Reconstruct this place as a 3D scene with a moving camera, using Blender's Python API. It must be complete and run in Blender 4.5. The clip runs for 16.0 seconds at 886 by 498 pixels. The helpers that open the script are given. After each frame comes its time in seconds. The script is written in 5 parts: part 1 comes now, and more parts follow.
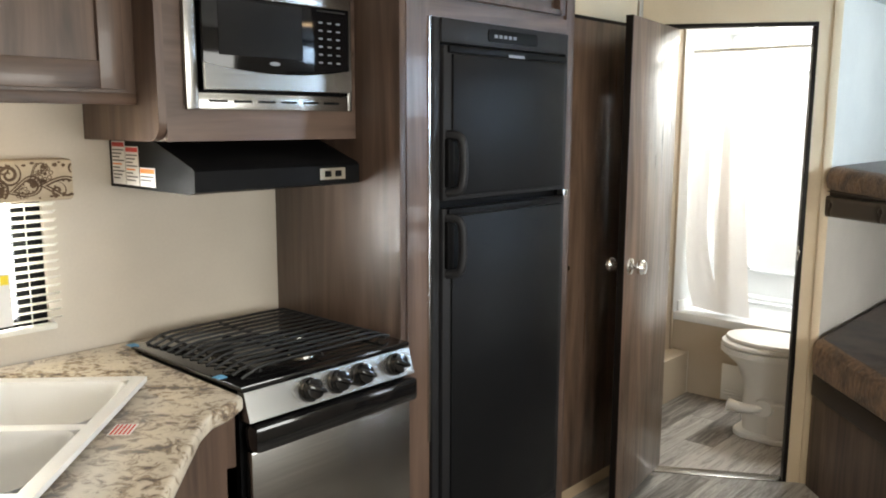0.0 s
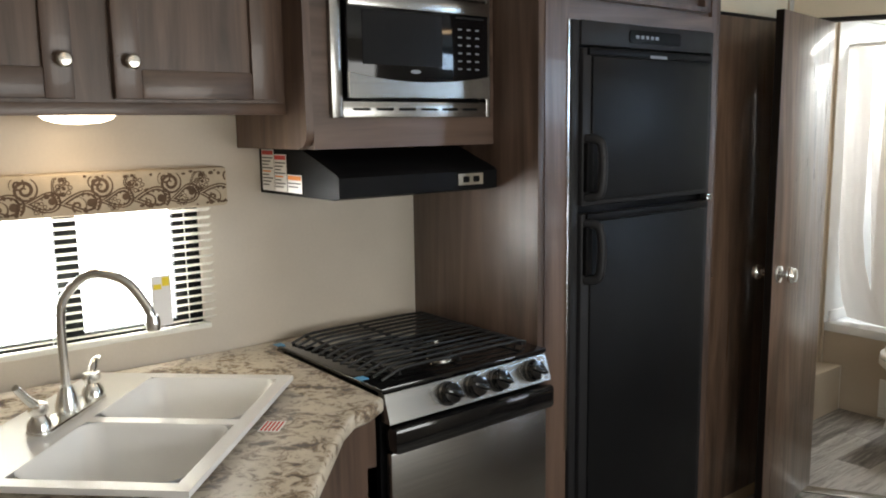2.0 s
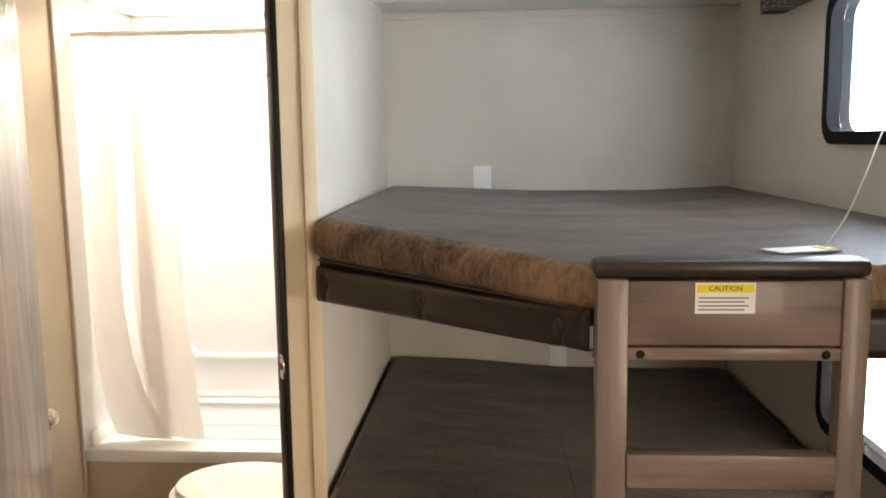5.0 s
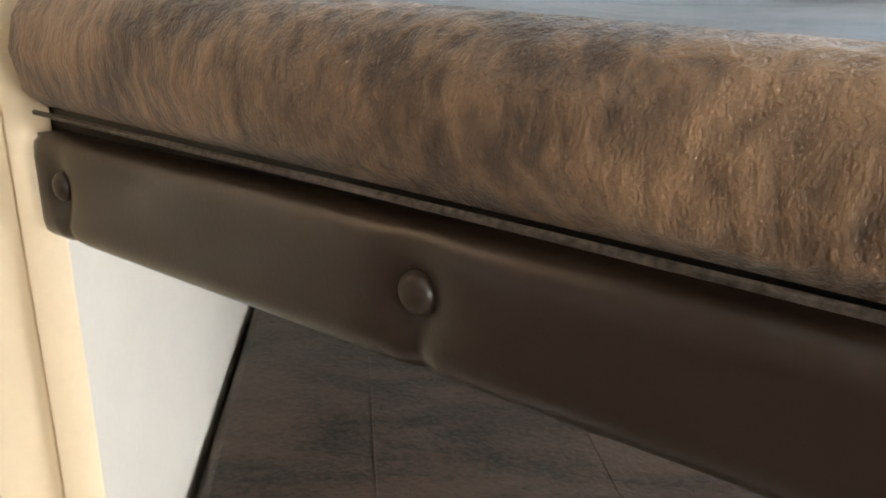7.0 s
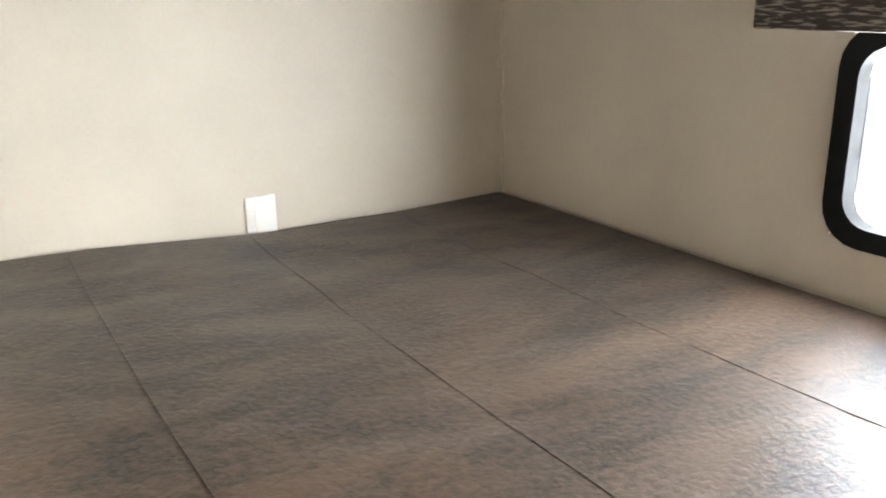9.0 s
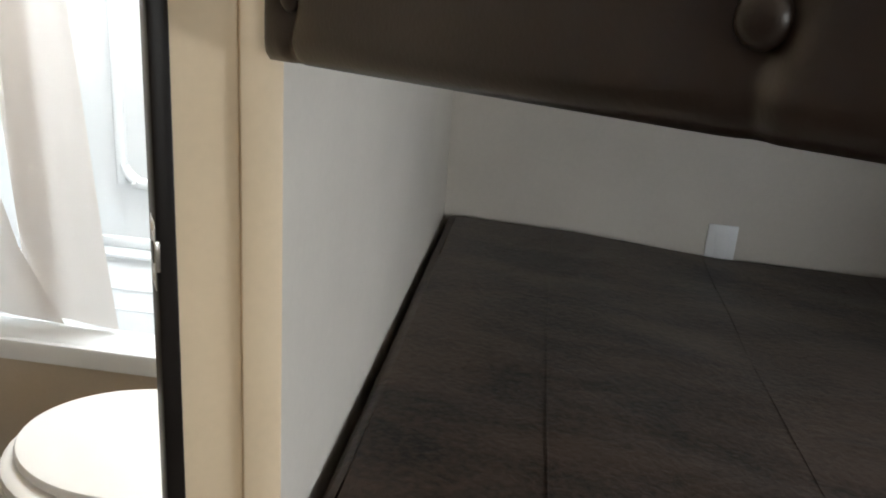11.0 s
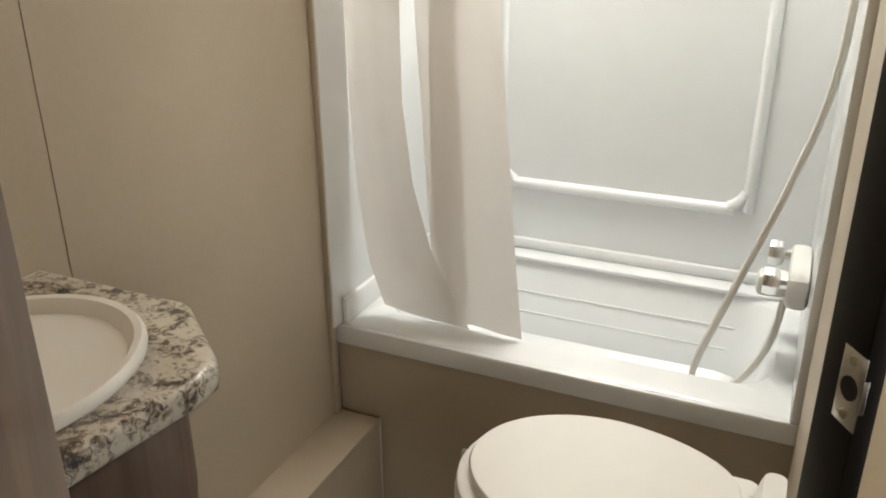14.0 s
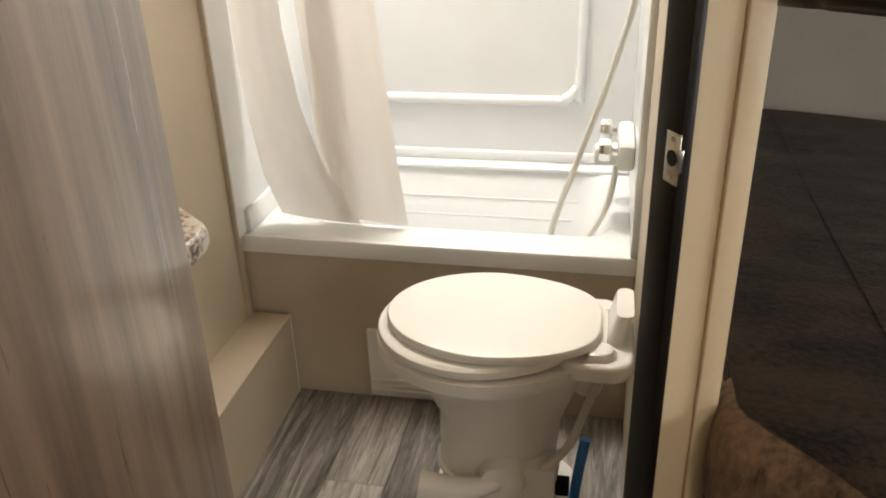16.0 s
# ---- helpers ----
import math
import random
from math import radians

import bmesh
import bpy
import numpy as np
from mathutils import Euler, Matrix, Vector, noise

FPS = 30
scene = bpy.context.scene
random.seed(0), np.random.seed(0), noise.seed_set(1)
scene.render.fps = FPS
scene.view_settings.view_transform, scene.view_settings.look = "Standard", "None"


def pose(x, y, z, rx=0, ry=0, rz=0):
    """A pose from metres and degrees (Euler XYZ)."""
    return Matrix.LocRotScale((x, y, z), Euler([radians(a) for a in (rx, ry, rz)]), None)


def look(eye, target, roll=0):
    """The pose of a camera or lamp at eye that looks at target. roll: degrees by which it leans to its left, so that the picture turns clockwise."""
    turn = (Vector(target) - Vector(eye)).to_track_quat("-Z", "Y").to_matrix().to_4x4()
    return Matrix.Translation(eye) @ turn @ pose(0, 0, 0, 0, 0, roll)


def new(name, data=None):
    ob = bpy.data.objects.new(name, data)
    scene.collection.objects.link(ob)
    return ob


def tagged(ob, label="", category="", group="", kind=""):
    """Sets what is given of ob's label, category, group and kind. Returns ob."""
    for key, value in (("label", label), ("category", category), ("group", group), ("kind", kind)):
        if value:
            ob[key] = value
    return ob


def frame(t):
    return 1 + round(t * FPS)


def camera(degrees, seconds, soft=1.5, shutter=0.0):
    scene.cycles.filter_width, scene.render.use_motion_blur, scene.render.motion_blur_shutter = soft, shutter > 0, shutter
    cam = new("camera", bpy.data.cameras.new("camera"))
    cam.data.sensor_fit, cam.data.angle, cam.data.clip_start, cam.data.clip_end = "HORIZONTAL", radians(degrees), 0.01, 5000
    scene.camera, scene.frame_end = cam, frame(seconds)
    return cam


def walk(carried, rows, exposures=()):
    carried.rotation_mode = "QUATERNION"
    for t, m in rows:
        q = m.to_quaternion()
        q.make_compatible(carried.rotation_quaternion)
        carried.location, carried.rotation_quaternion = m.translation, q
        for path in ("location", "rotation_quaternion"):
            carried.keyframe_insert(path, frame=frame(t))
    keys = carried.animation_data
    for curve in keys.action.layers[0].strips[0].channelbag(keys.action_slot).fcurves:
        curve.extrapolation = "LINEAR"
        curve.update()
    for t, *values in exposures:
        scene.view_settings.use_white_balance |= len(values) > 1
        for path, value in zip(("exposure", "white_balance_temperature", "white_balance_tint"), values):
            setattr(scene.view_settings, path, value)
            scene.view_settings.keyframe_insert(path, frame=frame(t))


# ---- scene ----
cam = camera(57.1, 16.0, soft=1.9)
PATH = [
    (0, (0.146, 0.579, 1.511), (-1.192, 2.033, 1.201), 0.2),
    (0.5, (0.144, 0.54, 1.519), (-1.335, 1.856, 1.236), -0.5),
    (1, (0.144, 0.52, 1.513), (-1.427, 1.728, 1.247), -1.1),
    (1.5, (0.139, 0.525, 1.518), (-1.467, 1.684, 1.241), -1.2),
    (2, (0.125, 0.567, 1.514), (-1.428, 1.791, 1.215), -0.8),
    (2.5, (0.043, 0.671, 1.499), (-1.332, 2.081, 1.153), -0.3),
    (3, (-0.142, 0.874, 1.495), (-1.218, 2.527, 1.165), -0.2),
    (3.5, (-0.28, 1.145, 1.509), (-1.118, 2.942, 1.242), -0.3),
    (4, (-0.346, 1.454, 1.517), (-0.983, 3.334, 1.276), 0.1),
    (4.5, (-0.424, 1.771, 1.51), (-0.797, 3.722, 1.271), -0.3),
    (4.7, (-0.457, 1.895, 1.522), (-0.717, 3.863, 1.28), -0.5),
    (6.8, (-0.658, 3.284, 1.372), (-0.496, 5.179, 0.755), 0.4),
    (7, (-0.669, 3.335, 1.345), (-0.476, 5.220, 0.703), 0.5),
    (7.3, (-0.698, 3.378, 1.292), (-0.411, 5.251, 0.651), -1.0),
    (7.5, (-0.723, 3.396, 1.269), (-0.331, 5.241, 0.604), -2.5),
    (7.7, (-0.747, 3.433, 1.236), (-0.194, 5.247, 0.599), -2.9),
    (8, (-0.835, 3.594, 1.181), (0.069, 5.256, 0.533), -1.8),
    (8.2, (-0.837, 3.646, 1.145), (0.191, 5.242, 0.515), -1.4),
    (10.3, (-0.791, 3.562, 1.115), (-0.198, 5.373, 0.508), 3.2),
    (10.5, (-0.755, 3.484, 1.162), (-0.411, 5.349, 0.527), 3.3),
    (10.8, (-0.730, 3.415, 1.196), (-0.734, 5.313, 0.568), 3.9),
    (11, (-0.716, 3.390, 1.210), (-0.916, 5.275, 0.575), 4.2),
    (11.5, (-0.732, 3.369, 1.245), (-1.291, 5.183, 0.616), 3.3),
    (12, (-0.788, 3.346, 1.256), (-1.636, 5.048, 0.637), 2.9),
    (12.5, (-0.874, 3.361, 1.255), (-1.873, 4.975, 0.623), 3.1),
    (13, (-0.984, 3.435, 1.268), (-1.99, 5.031, 0.603), 0.9),
    (13.5, (-1.057, 3.452, 1.27), (-1.959, 5.103, 0.591), -0.4),
    (14, (-1.065, 3.42, 1.289), (-1.831, 5.103, 0.526), -0.3),
    (14.5, (-1.072, 3.36, 1.28), (-1.734, 5.052, 0.444), -0.3),
    (15, (-1.061, 3.275, 1.27), (-1.658, 4.961, 0.375), -0.2),
    (15.5, (-1.044, 3.209, 1.287), (-1.591, 4.903, 0.376), -0.4),
    (16, (-1.082, 3.115, 1.297), (-1.456, 4.864, 0.403), -1.9),
]
walk(cam, [(t, look(eye, target, roll)) for t, eye, target, roll in PATH],
     exposures=[(0.0, 0.5, 7500, 10), (1.5, -0.2, 6800, 10), (2.5, 0.2, 8400, 13), (3.5, 0.55, 9600, 18), (4.7, 0.3, 9800, 18),
                (6.8, 1.45, 7300, 10), (7.5, 1.7, 7300, 10), (8.2, 2.9, 7400, 10), (10.3, 1.6, 7900, 10), (10.6, 1.0, 7600, 10), (11.0, 0.35, 7000, 10), (11.6, 0.2, 7300, 10),
                (12.3, -0.38, 8400, 15), (13.0, -0.45, 8200, 13), (14.0, -0.35, 8100, 11), (15.0, -0.12, 8300, 13), (16.0, 0.1, 8600, 14)])

# ---- plan (metres): x across the trailer, y towards the rear, z up ----
XL, XR, YR, YF, ZC = -1.95, 0.44, 5.38, -1.3, 2.02
XB0, XB1 = -0.99, -0.93            # partition between bathroom and bunks
HX, HY, HA = -1.545, 3.635, 31.8   # diagonal wall: start and heading
DOOR_SWING = -112

# ---- light ----
world = bpy.data.worlds.new("sky")
scene.world = world
world.use_nodes = True
wn = world.node_tree
sky = wn.nodes.new("ShaderNodeTexSky")
sky.sky_type = "NISHITA"
sky.sun_disc = False
sky.sun_elevation, sky.sun_rotation = radians(55), radians(171)
wn.links.new(sky.outputs[0], wn.nodes["Background"].inputs[0])
wn.nodes["Background"].inputs[1].default_value = 0.12
sun = new("sun", bpy.data.lights.new("sun", "SUN"))
sun.data.energy, sun.data.angle, sun.data.color = 3.0, radians(0.5), (1, 0.95, 0.88)
sun.matrix_world = look((3, -20, 30), (0, 0, 0))


def window_light(name, eye, target, w, h, watts, color=(0.86, 0.93, 1.0)):
    lamp = new(name, bpy.data.lights.new(name, "AREA"))
    lamp.data.shape, lamp.data.size, lamp.data.size_y = "RECTANGLE", w, h
    lamp.data.energy, lamp.data.color = watts, color
    lamp.matrix_world = look(eye, target)
    return lamp


window_light("kitchen_window_light", (XL - 0.05, 1.04, 1.17), (0, 1.04, 1.1), 0.56, 0.32, 26)
window_light("dinette_window_light", (XR + 0.05, 1.75, 1.3), (-1, 1.75, 1.1), 1.3, 0.6, 22, (0.86, 0.93, 1.0))
window_light("upper_bunk_window_light", (XR + 0.075, 4.13, 1.705), (-1, 4.13, 1.62), 0.90, 0.54, 32, (0.46, 0.69, 1.0))
window_light("lower_bunk_window_light", (XR + 0.075, 4.10, 0.87), (-1, 4.10, 0.79), 0.90, 0.50, 15, (0.74, 0.85, 1.0))
window_light("skylight_light", (-1.47, 5.08, ZC + 0.10), (-1.47, 5.08, 0), 0.5, 0.36, 29, (0.84, 0.92, 1.0))


# ---- materials ----
def material(name, rough=0.5, metal=0.0, coat=0.0, sheen=0.0):
    m = bpy.data.materials.new(name)
    m.use_nodes = True
    b = m.node_tree.nodes["Principled BSDF"]
    b.inputs["Roughness"].default_value = rough
    b.inputs["Metallic"].default_value = metal
    b.inputs["Coat Weight"].default_value = coat
    b.inputs["Sheen Weight"].default_value = sheen
    return m, m.node_tree, b


def node(nt, kind, **props):
    n = nt.nodes.new(kind)
    for key, value in props.items():
        if key in n.inputs:
            n.inputs[key].default_value = value
        elif key == "operation":
            n.operation = value
        elif key == "blend_type":
            n.blend_type = value
        elif key == "data_type":
            n.data_type = value
    return n


def coords(nt, scale=(1, 1, 1), rot=(0, 0, 0)):
    tc = nt.nodes.new("ShaderNodeTexCoord")
    mp = nt.nodes.new("ShaderNodeMapping")
    mp.inputs["Scale"].default_value = scale
    mp.inputs["Rotation"].default_value = rot
    nt.links.new(tc.outputs["Object"], mp.inputs["Vector"])
    return mp.outputs["Vector"]


def ramp(nt, fac, stops):
    r = nt.nodes.new("ShaderNodeValToRGB")
    els = r.color_ramp.elements
    while len(els) < len(stops):
        els.new(0.5)
    for e, (p, c) in zip(els, stops):
        e.position, e.color = p, (*c, 1)
    nt.links.new(fac, r.inputs["Fac"])
    return r.outputs["Color"]


def bump(nt, b, height, strength=0.2, distance=0.002):
    n = nt.nodes.new("ShaderNodeBump")
    n.inputs["Strength"].default_value, n.inputs["Distance"].default_value = strength, distance
    nt.links.new(height, n.inputs["Height"])
    nt.links.new(n.outputs["Normal"], b.inputs["Normal"])


def plain(name, color, rough=0.5, metal=0.0, coat=0.0, vary=0.06, scale=9.0, relief=0.05, fine=160.0):
    """Paint, plastic or metal: a colour with soft blotches and a fine relief."""
    m, nt, b = material(name, rough, metal, coat)
    v = coords(nt)
    n1 = node(nt, "ShaderNodeTexNoise", Scale=scale, Detail=4.0)
    nt.links.new(v, n1.inputs["Vector"])
    lo, hi = [c * (1 - vary) for c in color], [min(1, c * (1 + vary)) for c in color]
    nt.links.new(ramp(nt, n1.outputs["Fac"], [(0.3, lo), (0.7, hi)]), b.inputs["Base Color"])
    n2 = node(nt, "ShaderNodeTexNoise", Scale=fine, Detail=3.0)
    nt.links.new(v, n2.inputs["Vector"])
    bump(nt, b, n2.outputs["Fac"], relief, 0.001)
    return m


def wood(name, dark, light, axis=2, rough=0.38, coat=0.12):
    """Printed wood laminate: long streaks along one axis over broad cathedral bands."""
    m, nt, b = material(name, rough, 0, coat)
    s = [42.0, 42.0, 42.0]
    s[axis] = 1.3
    v = coords(nt, s)
    streak = node(nt, "ShaderNodeTexNoise", Scale=1.6, Detail=9.0, Roughness=0.7)
    nt.links.new(v, streak.inputs["Vector"])
    s2 = [7.0, 7.0, 7.0]
    s2[axis] = 0.7
    v2 = coords(nt, s2)
    band = node(nt, "ShaderNodeTexNoise", Scale=1.3, Detail=5.0, Distortion=2.4)
    nt.links.new(v2, band.inputs["Vector"])
    mix = node(nt, "ShaderNodeMath", operation="MULTIPLY_ADD")
    nt.links.new(streak.outputs["Fac"], mix.inputs[0])
    mix.inputs[1].default_value = 0.27
    half = node(nt, "ShaderNodeMath", operation="MULTIPLY")
    nt.links.new(band.outputs["Fac"], half.inputs[0])
    half.inputs[1].default_value = 0.77
    nt.links.new(half.outputs[0], mix.inputs[2])
    mid = [(a + c) / 2 for a, c in zip(dark, light)]
    nt.links.new(ramp(nt, mix.outputs[0], [(0.32, dark), (0.52, mid), (0.72, light)]), b.inputs["Base Color"])
    nt.links.new(ramp(nt, streak.outputs["Fac"], [(0.3, (rough + 0.12,) * 3), (0.7, (rough - 0.06,) * 3)]), b.inputs["Roughness"])
    bump(nt, b, streak.outputs["Fac"], 0.06, 0.001)
    return m


def granite(name, base, fleck, grit, scale=28.0, more=0.0):
    """Granite-print laminate: pale ground, drifting brown clouds and dark specks."""
    m, nt, b = material(name, 0.28, 0, 0.2)
    v = coords(nt)
    cloud = node(nt, "ShaderNodeTexNoise", Scale=scale, Detail=8.0, Roughness=0.72, Distortion=1.3)
    nt.links.new(v, cloud.inputs["Vector"])
    big = node(nt, "ShaderNodeTexNoise", Scale=scale * 0.28, Detail=4.0, Distortion=1.8)
    nt.links.new(v, big.inputs["Vector"])
    add = node(nt, "ShaderNodeMath", operation="MULTIPLY_ADD")
    nt.links.new(cloud.outputs["Fac"], add.inputs[0])
    add.inputs[1].default_value = 0.7
    k = node(nt, "ShaderNodeMath", operation="MULTIPLY")
    nt.links.new(big.outputs["Fac"], k.inputs[0])
    k.inputs[1].default_value = 0.42
    nt.links.new(k.outputs[0], add.inputs[2])
    c1 = ramp(nt, add.outputs[0], [(0.44 + more, grit), (0.49 + more, fleck), (0.56 + more, base), (0.78, [min(1, c * 1.15) for c in base])])
    nt.links.new(c1, b.inputs["Base Color"])
    return m


def wall_vinyl(name, color):
    """Embossed wall covering: fine woven relief, faint mottling."""
    m, nt, b = material(name, 0.55, 0, 0.0)
    v = coords(nt)
    n1 = node(nt, "ShaderNodeTexNoise", Scale=3.0, Detail=3.0)
    nt.links.new(v, n1.inputs["Vector"])
    n2 = node(nt, "ShaderNodeTexNoise", Scale=120.0, Detail=5.0)
    v2 = coords(nt, (1, 1, 0.9))
    nt.links.new(v2, n2.inputs["Vector"])
    mix = node(nt, "ShaderNodeMath", operation="MULTIPLY_ADD")
    nt.links.new(n2.outputs["Fac"], mix.inputs[0])
    mix.inputs[1].default_value = 0.22
    h = node(nt, "ShaderNodeMath", operation="MULTIPLY")
    nt.links.new(n1.outputs["Fac"], h.inputs[0])
    h.inputs[1].default_value = 0.78
    nt.links.new(h.outputs[0], mix.inputs[2])
    nt.links.new(ramp(nt, mix.outputs[0], [(0.35, [c * 0.93 for c in color]), (0.65, [min(1, c * 1.05) for c in color])]), b.inputs["Base Color"])
    bump(nt, b, n2.outputs["Fac"], 0.12, 0.001)
    return m


def plush(name, dark, light, scale=(7, 7, 7), rough=0.7, sheen=0.35, relief=0.8):
    """Brushed pile: broad patches of nap lying two ways, under short slanting tufts."""
    m, nt, b = material(name, rough, 0, 0, sheen)
    b.inputs["Sheen Roughness"].default_value = 0.4
    b.inputs["Sheen Tint"].default_value = (0.9, 0.85, 0.8, 1)
    v = coords(nt, scale)
    nap = node(nt, "ShaderNodeTexNoise", Scale=1.0, Detail=4.0, Roughness=0.55, Distortion=0.8)
    nt.links.new(v, nap.inputs["Vector"])
    v2 = coords(nt, (95, 95, 36), (0.35, 0.45, 0.2))
    tuft = node(nt, "ShaderNodeTexNoise", Scale=1.0, Detail=4.0, Roughness=0.5, Distortion=0.35)
    nt.links.new(v2, tuft.inputs["Vector"])
    v3 = coords(nt, (600, 600, 300))
    fib = node(nt, "ShaderNodeTexNoise", Scale=1.0, Detail=2.0)
    nt.links.new(v3, fib.inputs["Vector"])
    fur = node(nt, "ShaderNodeMath", operation="MULTIPLY_ADD")
    nt.links.new(fib.outputs["Fac"], fur.inputs[0])
    fur.inputs[1].default_value = 0.3
    nt.links.new(tuft.outputs["Fac"], fur.inputs[2])
    mix = node(nt, "ShaderNodeMath", operation="MULTIPLY_ADD")
    nt.links.new(tuft.outputs["Fac"], mix.inputs[0])
    mix.inputs[1].default_value = 0.38
    h = node(nt, "ShaderNodeMath", operation="MULTIPLY")
    nt.links.new(nap.outputs["Fac"], h.inputs[0])
    h.inputs[1].default_value = 0.62
    nt.links.new(h.outputs[0], mix.inputs[2])
    nt.links.new(ramp(nt, mix.outputs[0], [(0.38, dark), (0.60, light)]), b.inputs["Base Color"])
    bump(nt, b, fur.outputs[0], relief, 0.006)
    return m


def steel(name, color=(0.42, 0.41, 0.39), rough=0.27, axis=1):
    """Brushed steel with hairlines along one axis."""
    m, nt, b = material(name, rough, 1.0)
    s = [260.0, 260.0, 260.0]
    s[axis] = 2.0
    v = coords(nt, s)
    n = node(nt, "ShaderNodeTexNoise", Scale=1.0, Detail=4.0)
    nt.links.new(v, n.inputs["Vector"])
    nt.links.new(ramp(nt, n.outputs["Fac"], [(0.3, [c * 0.9 for c in color]), (0.7, [c * 1.06 for c in color])]), b.inputs["Base Color"])
    bump(nt, b, n.outputs["Fac"], 0.05, 0.0005)
    return m


def glow(name, color, strength):
    m, nt, b = material(name, 0.4)
    b.inputs["Base Color"].default_value = (0.9, 0.88, 0.84, 1)
    b.inputs["Emission Color"].default_value = (*color, 1)
    b.inputs["Emission Strength"].default_value = strength
    return m


def glass(name, tint=(0.95, 0.97, 1.0), rough=0.0):
    m, nt, b = material(name, rough)
    b.inputs["Base Color"].default_value = (*tint, 1)
    b.inputs["Transmission Weight"].default_value = 1.0
    b.inputs["IOR"].default_value = 1.45
    return m


def hatch(name):
    """Dark roller cloth with short pale dashes in rows."""
    m, nt, b = material(name, 0.8)
    v = coords(nt, (1, 30, 260))
    n = node(nt, "ShaderNodeTexNoise", Scale=1.0, Detail=2.0)
    nt.links.new(v, n.inputs["Vector"])
    nt.links.new(ramp(nt, n.outputs["Fac"], [(0.50, (0.055, 0.045, 0.04)), (0.62, (0.32, 0.29, 0.26))]), b.inputs["Base Color"])
    return m


def plank_print(name):
    """Grey-brown weathered plank vinyl; each plank takes its own tone."""
    m, nt, b = material(name, 0.42, 0, 0.08)
    info = nt.nodes.new("ShaderNodeObjectInfo")
    tc = nt.nodes.new("ShaderNodeTexCoord")
    mp = nt.nodes.new("ShaderNodeMapping")
    mp.inputs["Scale"].default_value = (40, 3.4, 1)
    nt.links.new(tc.outputs["Object"], mp.inputs["Vector"])
    shift = node(nt, "ShaderNodeVectorMath", operation="MULTIPLY_ADD")
    nt.links.new(info.outputs["Random"], shift.inputs[0])
    shift.inputs[1].default_value = (37, 53, 0)
    nt.links.new(mp.outputs[0], shift.inputs[2])
    n = node(nt, "ShaderNodeTexNoise", Scale=1.0, Detail=8.0, Roughness=0.72, Distortion=1.3)
    nt.links.new(shift.outputs[0], n.inputs["Vector"])
    tone = node(nt, "ShaderNodeMath", operation="MULTIPLY_ADD")
    nt.links.new(info.outputs["Random"], tone.inputs[0])
    tone.inputs[1].default_value = 0.24
    nt.links.new(n.outputs["Fac"], tone.inputs[2])
    nt.links.new(ramp(nt, tone.outputs[0], [(0.38, (0.055, 0.048, 0.042)), (0.56, (0.21, 0.19, 0.172)), (0.76, (0.46, 0.435, 0.40))]), b.inputs["Base Color"])
    bump(nt, b, n.outputs["Fac"], 0.12, 0.001)
    return m


